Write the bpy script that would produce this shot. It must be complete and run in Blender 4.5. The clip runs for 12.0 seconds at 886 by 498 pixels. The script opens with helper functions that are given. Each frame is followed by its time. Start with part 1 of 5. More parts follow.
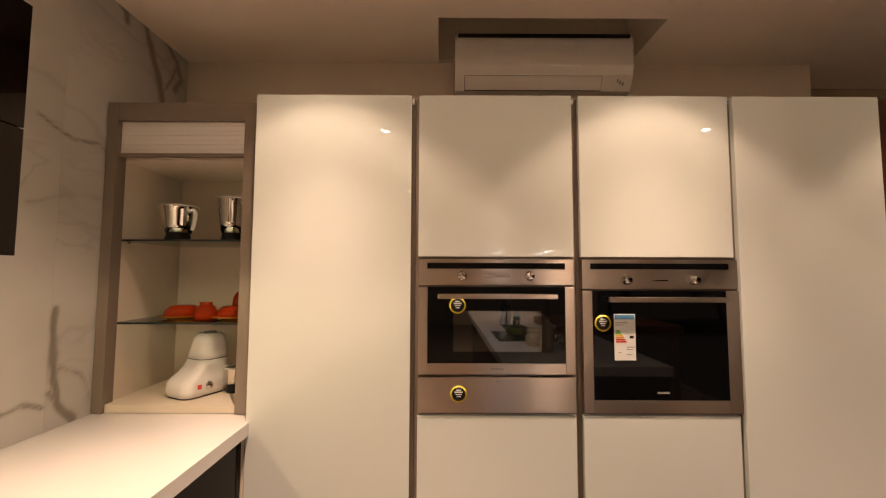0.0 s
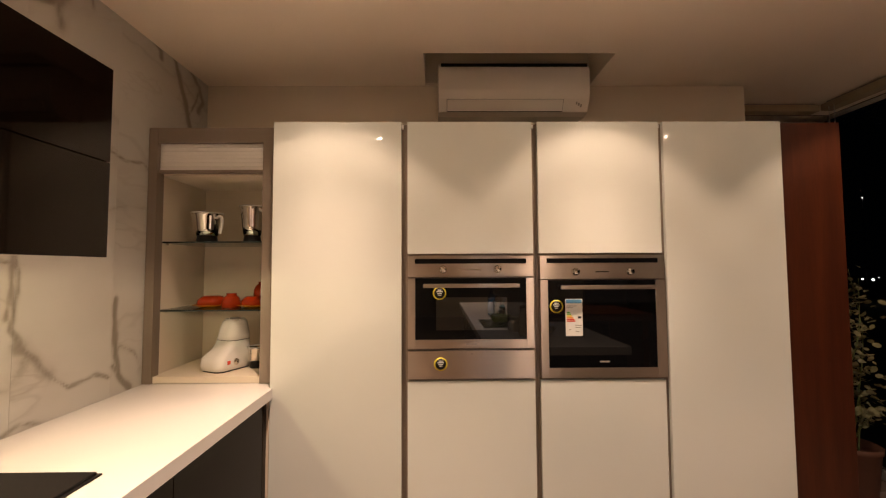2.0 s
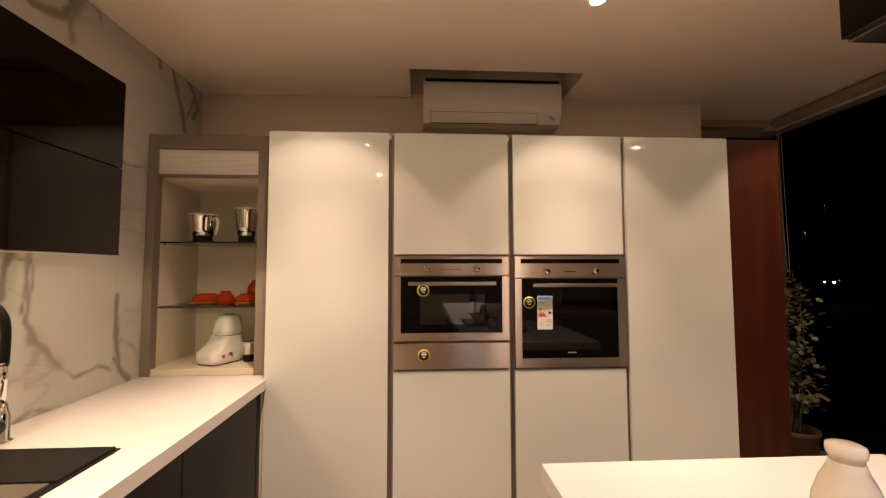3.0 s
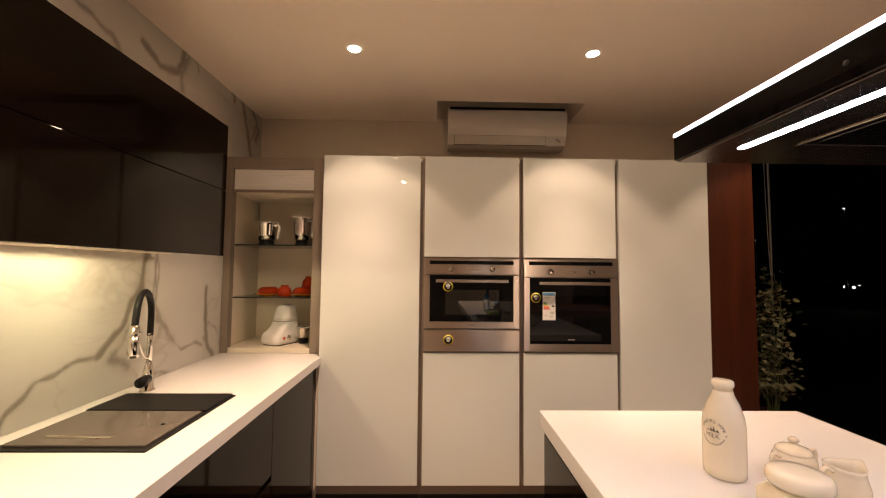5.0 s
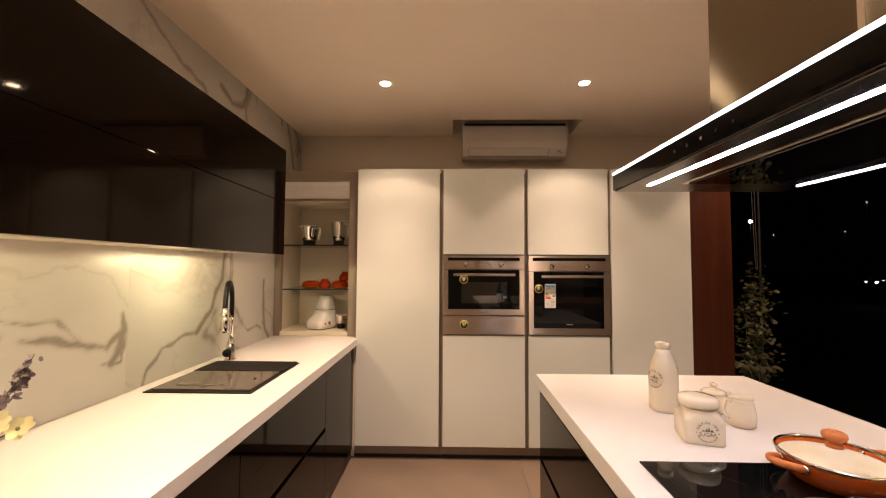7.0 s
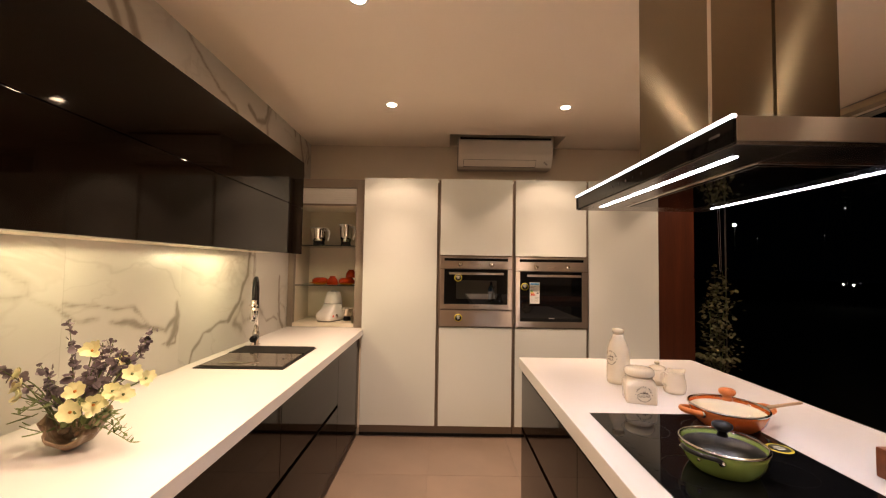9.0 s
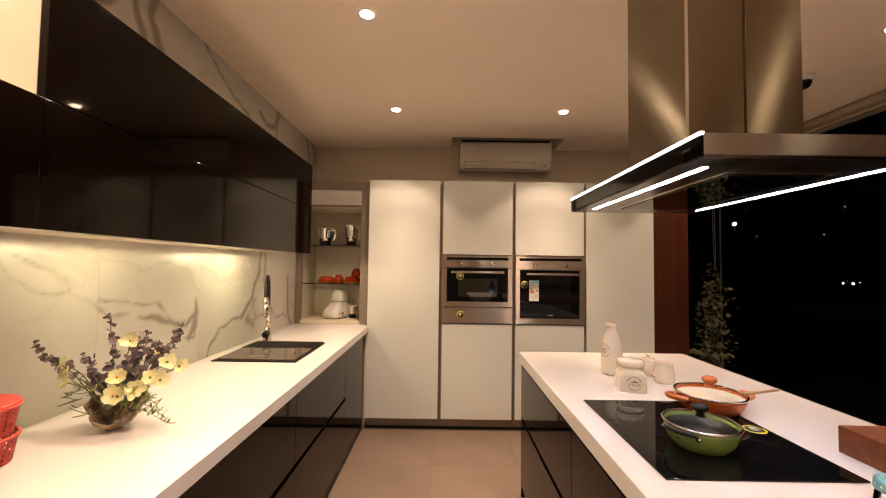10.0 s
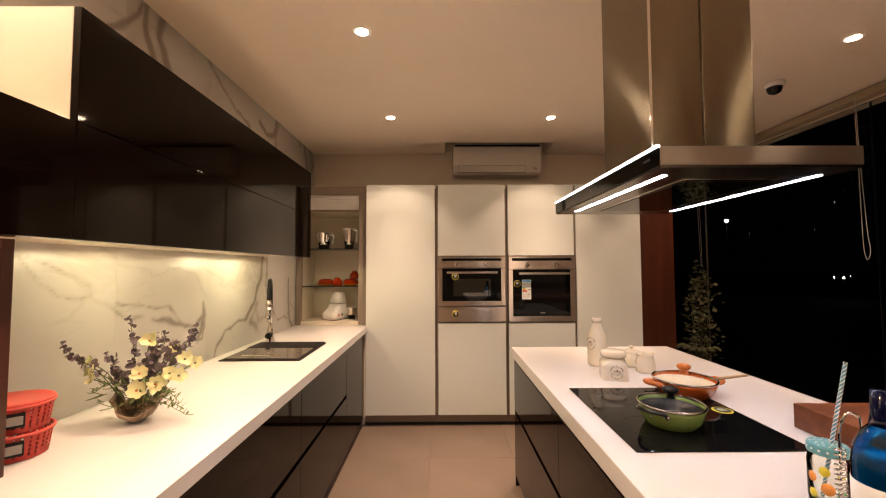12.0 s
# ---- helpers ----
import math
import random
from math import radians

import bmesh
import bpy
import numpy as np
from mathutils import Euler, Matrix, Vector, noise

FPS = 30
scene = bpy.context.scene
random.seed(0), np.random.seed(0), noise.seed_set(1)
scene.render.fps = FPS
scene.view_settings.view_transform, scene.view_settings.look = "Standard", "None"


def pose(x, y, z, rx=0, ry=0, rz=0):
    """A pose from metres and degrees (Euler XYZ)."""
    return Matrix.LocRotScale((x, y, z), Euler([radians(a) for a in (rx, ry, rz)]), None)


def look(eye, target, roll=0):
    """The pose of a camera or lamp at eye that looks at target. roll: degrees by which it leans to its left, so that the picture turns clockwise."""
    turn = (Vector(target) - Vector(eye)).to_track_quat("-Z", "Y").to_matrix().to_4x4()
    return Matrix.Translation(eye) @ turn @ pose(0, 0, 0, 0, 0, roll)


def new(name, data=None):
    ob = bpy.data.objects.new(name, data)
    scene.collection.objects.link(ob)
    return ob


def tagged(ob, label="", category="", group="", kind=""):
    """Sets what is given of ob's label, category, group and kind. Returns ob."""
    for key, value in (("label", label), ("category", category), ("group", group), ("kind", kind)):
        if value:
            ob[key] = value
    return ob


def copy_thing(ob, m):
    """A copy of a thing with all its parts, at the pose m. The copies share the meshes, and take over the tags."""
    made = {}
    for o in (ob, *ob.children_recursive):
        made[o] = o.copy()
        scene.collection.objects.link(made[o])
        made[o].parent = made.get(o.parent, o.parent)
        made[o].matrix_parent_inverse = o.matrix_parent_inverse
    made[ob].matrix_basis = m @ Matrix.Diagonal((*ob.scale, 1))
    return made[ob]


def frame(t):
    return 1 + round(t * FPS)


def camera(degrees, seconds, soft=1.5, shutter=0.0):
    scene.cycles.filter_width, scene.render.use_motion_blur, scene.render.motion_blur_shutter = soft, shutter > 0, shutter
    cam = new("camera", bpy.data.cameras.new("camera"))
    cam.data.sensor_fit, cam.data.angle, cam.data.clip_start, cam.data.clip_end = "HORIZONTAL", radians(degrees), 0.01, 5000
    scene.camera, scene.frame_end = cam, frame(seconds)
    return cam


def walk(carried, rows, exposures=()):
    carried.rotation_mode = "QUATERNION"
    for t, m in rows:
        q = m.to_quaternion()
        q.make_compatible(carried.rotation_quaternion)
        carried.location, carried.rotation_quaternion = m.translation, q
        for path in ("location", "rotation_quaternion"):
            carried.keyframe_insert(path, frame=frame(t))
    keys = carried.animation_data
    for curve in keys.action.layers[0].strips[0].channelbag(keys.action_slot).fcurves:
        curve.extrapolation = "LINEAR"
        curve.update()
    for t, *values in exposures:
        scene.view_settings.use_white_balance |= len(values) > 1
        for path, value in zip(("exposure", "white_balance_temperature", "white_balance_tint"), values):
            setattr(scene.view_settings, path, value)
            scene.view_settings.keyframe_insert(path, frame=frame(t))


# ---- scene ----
cam = camera(97.1, 12.0, soft=1.2)
PATH = [
    (0, (0.028, 0.027, 1.395), (0.032, 2.022, 1.524), 0.2),
    (0.5, (0.046, -0.08, 1.387), (0.234, 1.908, 1.514), -0.9),
    (1, (0.049, -0.168, 1.39), (0.189, 1.824, 1.5), -0.9),
    (1.5, (0.057, -0.248, 1.389), (0.063, 1.749, 1.496), -0.3),
    (2, (0.084, -0.319, 1.395), (0.105, 1.678, 1.493), -0.3),
    (2.5, (0.099, -0.397, 1.385), (0.2, 1.598, 1.488), -0.1),
    (3, (0.08, -0.485, 1.38), (0.187, 1.509, 1.49), -0.1),
    (3.5, (0.038, -0.596, 1.384), (0.112, 1.399, 1.495), -0.2),
    (5.5, (0.006, -1.013, 1.377), (0.043, 0.984, 1.483), 0.6),
    (6, (0.007, -1.122, 1.388), (0.055, 0.876, 1.472), 0.3),
    (6.5, (-0.038, -1.222, 1.372), (-0.035, 0.776, 1.462), 0.2),
    (7, (-0.012, -1.337, 1.366), (-0.049, 0.661, 1.46), 0.3),
    (9, (-0.041, -1.685, 1.369), (-0.041, 0.313, 1.458), 0.9),
    (9.5, (-0.048, -1.74, 1.365), (-0.065, 0.258, 1.453), 0.8),
    (10, (-0.055, -1.799, 1.364), (-0.059, 0.2, 1.45), 0.8),
    (10.5, (-0.056, -1.85, 1.362), (-0.051, 0.148, 1.449), 0.8),
    (11, (-0.055, -1.886, 1.363), (-0.042, 0.112, 1.447), 0.6),
    (11.5, (-0.048, -1.91, 1.363), (-0.047, 0.088, 1.449), 0.3),
    (12, (-0.043, -1.917, 1.36), (-0.029, 0.081, 1.454), -0.2),
]
walk(cam, [(t, look(eye, target, roll)) for t, eye, target, roll in PATH])

# ---- world and light ----
world = bpy.data.worlds.new("night")
scene.world = world
world.use_nodes = True
world.node_tree.nodes["Background"].inputs[0].default_value = (0.02, 0.025, 0.04, 1)
world.node_tree.nodes["Background"].inputs[1].default_value = 0.006
scene.view_settings.exposure = 0.34

WARM = (1.0, 0.69, 0.485)
BEAM_W, CORE_W = 36.0, 92.0
CEIL = 2.522


def spot(name, x, y, z, watts, colour, angle, blend=0.35, radius=0.03):
    lamp = bpy.data.lights.new(name, "SPOT")
    lamp.energy, lamp.color, lamp.spot_size, lamp.spot_blend, lamp.shadow_soft_size = watts, colour, radians(angle), blend, radius
    ob = new(name, lamp)
    ob.location = (x, y, z)
    return ob


DOWNLIGHTS = [(x, y + (0.05 if (x, y) == (2.065, -0.04) else 0)) for y in (1.07, -0.04, -1.15, -2.26, -3.37, -4.48, -5.59, -6.7) for x in (-0.425, 0.82, 2.065) if (x, y) not in ((0.82, -0.04), (0.82, -1.15))]
for x, y in DOWNLIGHTS[:14]:
    # each downlight: a wide beam with a clear edge, and its brighter middle
    spot("downlight_beam", x, y, CEIL - 0.012, BEAM_W * (0.72 if y > 1 else 1.0) * (0.95 if x > 2 else 1.0), WARM, 94, 0.34, 0.025)
    spot("downlight_core", x, y, CEIL - 0.012, CORE_W * (0.5 if x > 2 else 1.12), WARM, 68, 1.0)
# unseen downlight, added for the brightly lit cream side of the wall cabinet
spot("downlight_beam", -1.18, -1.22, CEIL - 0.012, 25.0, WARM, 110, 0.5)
for y, watts in ((0.47, 7.4), (-0.45, 4.3)):
    spot("cabinet_light_beam", -1.10, y, 1.428, watts, (1.0, 0.82, 0.46), 179, 0.08, 0.03)


# ---- materials ----
def material(name, colour, rough=0.5, metal=0.0, coat=0.0, vary=0.08, scale=6.0, bump=0.0, bump_scale=60.0, stretch=(1, 1, 1), rough_vary=0.05, ior=1.5):
    """A painted, plastic or metal surface with uneven tone, gloss and fine relief."""
    m = bpy.data.materials.new(name)
    m.use_nodes = True
    n, l = m.node_tree.nodes, m.node_tree.links
    b = n["Principled BSDF"]
    b.inputs["Metallic"].default_value, b.inputs["Coat Weight"].default_value = metal, coat
    b.inputs["Coat Roughness"].default_value, b.inputs["IOR"].default_value = 0.03, ior
    tc, mp = n.new("ShaderNodeTexCoord"), n.new("ShaderNodeMapping")
    mp.inputs["Scale"].default_value = stretch
    l.new(tc.outputs["Object"], mp.inputs[0])
    big, fine = n.new("ShaderNodeTexNoise"), n.new("ShaderNodeTexNoise")
    big.inputs["Scale"].default_value, fine.inputs["Scale"].default_value = scale, bump_scale
    big.inputs["Detail"].default_value, fine.inputs["Detail"].default_value = 4, 3
    l.new(mp.outputs[0], big.inputs[0]), l.new(mp.outputs[0], fine.inputs[0])
    ramp = n.new("ShaderNodeMix")
    ramp.data_type = "RGBA"
    ramp.inputs[6].default_value = (*[c * (1 - vary) for c in colour], 1)
    ramp.inputs[7].default_value = (*[min(1, c * (1 + vary)) for c in colour], 1)
    l.new(big.outputs[0], ramp.inputs[0])
    l.new(ramp.outputs[2], b.inputs["Base Color"])
    mr = n.new("ShaderNodeMapRange")
    mr.inputs[3].default_value, mr.inputs[4].default_value = max(0.01, rough - rough_vary), min(1, rough + rough_vary)
    l.new(fine.outputs[0], mr.inputs[0])
    l.new(mr.outputs[0], b.inputs["Roughness"])
    if bump:
        bp = n.new("ShaderNodeBump")
        bp.inputs["Strength"].default_value, bp.inputs["Distance"].default_value = bump, 0.002
        l.new(fine.outputs[0], bp.inputs["Height"])
        l.new(bp.outputs[0], b.inputs["Normal"])
    return m


def glowing(name, colour, strength):
    m = bpy.data.materials.new(name)
    m.use_nodes = True
    b = m.node_tree.nodes["Principled BSDF"]
    b.inputs["Base Color"].default_value = (*colour, 1)
    b.inputs["Emission Color"].default_value = (*colour, 1)
    b.inputs["Emission Strength"].default_value = strength
    return m


def clear(name, tint=(1, 1, 1), ior=1.45, rough=0.0):
    """Thin clear glass: what lies behind shows through, with a gloss by Fresnel."""
    m = bpy.data.materials.new(name)
    m.use_nodes = True
    n, l = m.node_tree.nodes, m.node_tree.links
    n.remove(n["Principled BSDF"])
    tr, gl, mx, fr = (n.new("ShaderNode" + k) for k in ("BsdfTransparent", "BsdfGlossy", "MixShader", "Fresnel"))
    tr.inputs[0].default_value = (*tint, 1)
    gl.inputs["Roughness"].default_value = rough
    fr.inputs[0].default_value = ior
    l.new(fr.outputs[0], mx.inputs[0]), l.new(tr.outputs[0], mx.inputs[1]), l.new(gl.outputs[0], mx.inputs[2])
    l.new(mx.outputs[0], n["Material Output"].inputs[0])
    return m


def marble():
    m = bpy.data.materials.new("veined_marble")
    m.use_nodes = True
    n, l = m.node_tree.nodes, m.node_tree.links
    b = n["Principled BSDF"]
    b.inputs["Roughness"].default_value = 0.32
    tc, info, add = n.new("ShaderNodeTexCoord"), n.new("ShaderNodeObjectInfo"), n.new("ShaderNodeVectorMath")
    scl = n.new("ShaderNodeVectorMath")
    scl.operation = "SCALE"
    scl.inputs[0].default_value = (7.3, 3.1, 5.7)
    l.new(info.outputs["Random"], scl.inputs["Scale"])
    l.new(tc.outputs["Object"], add.inputs[0]), l.new(scl.outputs[0], add.inputs[1])
    mp = n.new("ShaderNodeMapping")
    mp.inputs["Rotation"].default_value = (radians(38), 0, 0)
    mp.inputs["Scale"].default_value = (1, 0.62, 1.25)
    l.new(add.outputs[0], mp.inputs[0])

    def ridge(scale, detail, distort, width, seed):
        off = n.new("ShaderNodeVectorMath")
        off.inputs[1].default_value = (seed, seed * 2.0, seed * 0.7)
        l.new(mp.outputs[0], off.inputs[0])
        t = n.new("ShaderNodeTexNoise")
        t.inputs["Scale"].default_value, t.inputs["Detail"].default_value = scale, detail
        t.inputs["Roughness"].default_value, t.inputs["Distortion"].default_value = 0.55, distort
        l.new(off.outputs[0], t.inputs[0])
        sub, ab, mr = n.new("ShaderNodeMath"), n.new("ShaderNodeMath"), n.new("ShaderNodeMapRange")
        sub.operation, ab.operation = "SUBTRACT", "ABSOLUTE"
        sub.inputs[1].default_value = 0.5
        mr.interpolation_type = "SMOOTHSTEP"
        mr.inputs[1].default_value, mr.inputs[2].default_value, mr.inputs[3].default_value, mr.inputs[4].default_value = 0.0, width, 1.0, 0.0
        l.new(t.outputs[0], sub.inputs[0]), l.new(sub.outputs[0], ab.inputs[0]), l.new(ab.outputs[0], mr.inputs[0])
        return mr.outputs[0]

    def mix(factor, one, two):
        x = n.new("ShaderNodeMix")
        x.data_type = "RGBA"
        for sock, val in ((x.inputs[0], factor), (x.inputs[6], one), (x.inputs[7], two)):
            if isinstance(val, (tuple, float)):
                sock.default_value = val
            else:
                l.new(val, sock)
        return x.outputs[2]

    def times(a, c):
        x = n.new("ShaderNodeMath")
        x.operation = "MULTIPLY"
        l.new(a, x.inputs[0])
        if isinstance(c, float):
            x.inputs[1].default_value = c
        else:
            l.new(c, x.inputs[1])
        return x.outputs[0]

    gate_noise, gate = n.new("ShaderNodeTexNoise"), n.new("ShaderNodeMapRange")
    gate_noise.inputs["Scale"].default_value, gate_noise.inputs["Detail"].default_value = 1.7, 2
    gate.inputs[1].default_value, gate.inputs[2].default_value = 0.4, 0.62
    l.new(mp.outputs[0], gate_noise.inputs[0]), l.new(gate_noise.outputs[0], gate.inputs[0])
    cloud = n.new("ShaderNodeTexNoise")
    cloud.inputs["Scale"].default_value, cloud.inputs["Detail"].default_value = 2.2, 5
    l.new(mp.outputs[0], cloud.inputs[0])
    base = mix(cloud.outputs[0], (0.50, 0.475, 0.43, 1), (0.66, 0.635, 0.585, 1))
    wide = mix(times(times(ridge(1.0, 3.5, 0.6, 0.07, 1.3), gate.outputs[0]), 0.20), base, (0.36, 0.32, 0.28, 1))
    thin = mix(times(ridge(1.0, 4.5, 0.6, 0.014, 1.3), 0.16), wide, (0.20, 0.17, 0.14, 1))
    hair = mix(times(times(ridge(1.6, 5.0, 0.8, 0.016, 6.1), gate.outputs[0]), 0.28), thin, (0.30, 0.25, 0.20, 1))
    # bold veins, laid out on the slabs as the attribute "vein"
    at = n.new("ShaderNodeAttribute")
    at.attribute_name = "vein"
    rag, lift, edge, cloudy = n.new("ShaderNodeTexNoise"), n.new("ShaderNodeMath"), n.new("ShaderNodeMapRange"), n.new("ShaderNodeMapRange")
    rag.inputs["Scale"].default_value, rag.inputs["Detail"].default_value = 13, 7
    l.new(tc.outputs["Object"], rag.inputs[0])
    lift.operation = "MULTIPLY_ADD"
    lift.inputs[1].default_value = 0.9
    l.new(rag.outputs[0], lift.inputs[0]), l.new(at.outputs["Fac"], lift.inputs[2])
    for node, low, high in ((edge, 0.86, 1.22), (cloudy, 0.50, 1.10)):
        node.interpolation_type = "SMOOTHSTEP"
        node.inputs[1].default_value, node.inputs[2].default_value = low, high
        l.new(lift.outputs[0], node.inputs[0])
    soft = mix(times(times(cloudy.outputs[0], at.outputs["Fac"]), 0.72), hair, (0.36, 0.32, 0.26, 1))
    bold = mix(times(times(edge.outputs[0], at.outputs["Fac"]), 0.88), soft, (0.20, 0.165, 0.125, 1))
    l.new(bold, b.inputs["Base Color"])
    return m


def wood(name, dark, light, rough=0.35, along="z", scale=9.0):
    m = bpy.data.materials.new(name)
    m.use_nodes = True
    n, l = m.node_tree.nodes, m.node_tree.links
    b = n["Principled BSDF"]
    tc, mp = n.new("ShaderNodeTexCoord"), n.new("ShaderNodeMapping")
    mp.inputs["Scale"].default_value = {"z": (1, 1, 0.07), "y": (1, 0.07, 1), "x": (0.07, 1, 1)}[along]
    l.new(tc.outputs["Object"], mp.inputs[0])
    g, f = n.new("ShaderNodeTexNoise"), n.new("ShaderNodeTexNoise")
    g.inputs["Scale"].default_value, g.inputs["Detail"].default_value, g.inputs["Distortion"].default_value = scale, 6, 1.2
    f.inputs["Scale"].default_value, f.inputs["Detail"].default_value = scale * 14, 3
    l.new(mp.outputs[0], g.inputs[0]), l.new(mp.outputs[0], f.inputs[0])
    r = n.new("ShaderNodeValToRGB")
    r.color_ramp.elements[0].position, r.color_ramp.elements[1].position = 0.32, 0.68
    r.color_ramp.elements[0].color, r.color_ramp.elements[1].color = (*dark, 1), (*light, 1)
    l.new(g.outputs[0], r.inputs[0])
    x = n.new("ShaderNodeMix")
    x.data_type, x.blend_type = "RGBA", "MULTIPLY"
    x.inputs[0].default_value = 0.45
    l.new(r.outputs[0], x.inputs[6]), l.new(f.outputs[0], x.inputs[7])
    l.new(x.outputs[2], b.inputs["Base Color"])
    b.inputs["Roughness"].default_value = rough
    bp = n.new("ShaderNodeBump")
    bp.inputs["Strength"].default_value, bp.inputs["Distance"].default_value = 0.15, 0.001
    l.new(f.outputs[0], bp.inputs["Height"]), l.new(bp.outputs[0], b.inputs["Normal"])
    return m


def floor_tile():
    m = material("beige_tile", (0.190, 0.138, 0.106), 0.3, vary=0.26, scale=3.2, bump_scale=14, rough_vary=0.05)
    n, l = m.node_tree.nodes, m.node_tree.links
    b = n["Principled BSDF"]
    src = b.inputs["Base Color"].links[0].from_socket
    info, hsv, mr = n.new("ShaderNodeObjectInfo"), n.new("ShaderNodeHueSaturation"), n.new("ShaderNodeMapRange")
    mr.inputs[3].default_value, mr.inputs[4].default_value = 0.95, 1.05
    l.new(info.outputs["Random"], mr.inputs[0]), l.new(mr.outputs[0], hsv.inputs["Value"])
    l.new(src, hsv.inputs["Color"]), l.new(hsv.outputs[0], b.inputs["Base Color"])
    return m


M_WALL = material("painted_plaster", (0.74, 0.65, 0.525), 0.75, vary=0.04, scale=3, bump=0.08, bump_scale=220)
M_CEIL = material("ceiling_paint", (0.93, 0.825, 0.69), 0.8, vary=0.03, scale=2, bump=0.06, bump_scale=200)
M_MARBLE = marble()
M_TILE = floor_tile()
M_GROUT = material("grout", (0.165, 0.12, 0.093), 0.85, vary=0.15, scale=30)
M_WHITE = material("white_gloss_lacquer", (0.765, 0.785, 0.735), 0.018, vary=0.012, scale=2, rough_vary=0.004)
M_CREAM = material("cream_laminate", (0.78, 0.68, 0.545), 0.4, vary=0.03, scale=4)
M_TAUPE = material("taupe_aluminium", (0.27, 0.215, 0.17), 0.38, metal=0.35, vary=0.06, scale=8, bump_scale=300)
M_BROWN = material("dark_brown_gloss_lacquer", (0.0042, 0.0021, 0.0012), 0.045, vary=0.1, scale=3, rough_vary=0.015, ior=1.25)
M_BROWN.node_tree.nodes["Principled BSDF"].inputs["Specular Tint"].default_value = (1.0, 0.84, 0.68, 1)
# near-black for unit bodies and plinths: shade of the drawer grooves put into colour
M_SHADOW = material("groove_shadow", (0.012, 0.010, 0.009), 0.6, vary=0.1)
M_TOP = material("white_quartz", (0.75, 0.72, 0.70), 0.16, vary=0.02, scale=5, bump_scale=400, rough_vary=0.04)
M_STEEL = material("brushed_steel", (0.48, 0.42, 0.36), 0.30, metal=1.0, vary=0.02, scale=3, bump_scale=60, stretch=(0.1, 4, 14), rough_vary=0.02)
M_STEEL_V = material("brushed_chimney_steel", (0.25, 0.204, 0.138), 0.22, metal=1.0, vary=0.02, scale=1.5, bump_scale=300, rough_vary=0.01)
for m in (M_STEEL, M_STEEL_V):
    tangent = m.node_tree.nodes.new("ShaderNodeTangent")
    tangent.direction_type, tangent.axis = "RADIAL", "Z"
    m.node_tree.nodes["Principled BSDF"].inputs["Anisotropic"].default_value = 0.98
    m.node_tree.nodes["Principled BSDF"].inputs["Anisotropic Rotation"].default_value = 0.25
    m.node_tree.links.new(tangent.outputs[0], m.node_tree.nodes["Principled BSDF"].inputs["Tangent"])
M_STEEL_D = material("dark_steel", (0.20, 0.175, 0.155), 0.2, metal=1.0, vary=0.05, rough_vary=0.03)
M_CHROME = material("chrome", (0.78, 0.75, 0.70), 0.06, metal=1.0, vary=0.02, rough_vary=0.02)
M_BLACK_GLASS = material("black_glass", (0.004, 0.004, 0.0045), 0.03, vary=0.1, rough_vary=0.01, ior=1.33)
M_BLACK = material("black_plastic", (0.008, 0.0075, 0.0075), 0.33, vary=0.1, scale=20, ior=1.36)
M_GRANITE = material("black_composite", (0.009, 0.008, 0.0075), 0.5, vary=0.35, scale=240, bump=0.1, bump_scale=300, ior=1.3)
M_PLASTIC = material("white_plastic", (0.80, 0.77, 0.73), 0.25, vary=0.02, scale=10)
M_AC = material("ac_plastic", (0.78, 0.73, 0.66), 0.13, vary=0.02, scale=5)
M_GREY = material("grey_plastic", (0.30, 0.27, 0.24), 0.4, vary=0.05)
M_WOOD = wood("mahogany_veneer", (0.054, 0.0115, 0.0033), (0.100, 0.023, 0.0065), 0.4)
M_WALNUT = wood("walnut_slab", (0.13, 0.030, 0.009), (0.30, 0.085, 0.026), 0.4, "x", 11)
M_SPOON = wood("pale_wood", (0.45, 0.28, 0.14), (0.62, 0.42, 0.24), 0.55, "x", 20)
M_CERAMIC = material("cream_glaze", (0.78, 0.68, 0.52), 0.12, coat=0.5, vary=0.05, scale=14, rough_vary=0.03)
M_INK = material("brown_ink", (0.10, 0.075, 0.055), 0.5)
M_ORANGE = material("orange_enamel", (0.52, 0.10, 0.013), 0.16, coat=0.5, vary=0.06, scale=12)
M_ORANGE_P = material("orange_grip", (0.55, 0.16, 0.04), 0.28, vary=0.12, scale=25)
M_GREEN = material("green_enamel", (0.21, 0.30, 0.075), 0.2, coat=0.4, vary=0.08, scale=20)
M_LINER = material("cream_liner", (0.74, 0.64, 0.46), 0.4, vary=0.05)
M_DARK_LINER = material("nonstick", (0.008, 0.008, 0.008), 0.35, vary=0.1)
M_RED = material("coral_plastic", (0.75, 0.10, 0.075), 0.38, vary=0.05, scale=10)
M_YELLOW = material("yellow_print", (0.75, 0.62, 0.05), 0.4)
M_PAPER = material("white_print", (0.80, 0.80, 0.78), 0.5, vary=0.02)
M_BLUE_P = material("blue_print", (0.10, 0.30, 0.55), 0.5)
M_GREEN_P = material("green_print", (0.12, 0.45, 0.10), 0.5)
M_RED_P = material("red_print", (0.65, 0.06, 0.03), 0.5)
M_ORANGE_PR = material("orange_print", (0.80, 0.32, 0.06), 0.5)
M_PETAL = material("yellow_petal", (0.86, 0.83, 0.46), 0.6, vary=0.15, scale=30)
M_PURPLE = material("purple_leaf", (0.22, 0.17, 0.19), 0.65, vary=0.5, scale=60)
M_STEM = material("green_stem", (0.16, 0.20, 0.07), 0.6, vary=0.25, scale=40)
M_LEAF = material("climber_leaf", (0.25, 0.24, 0.13), 0.45, vary=0.6, scale=25)
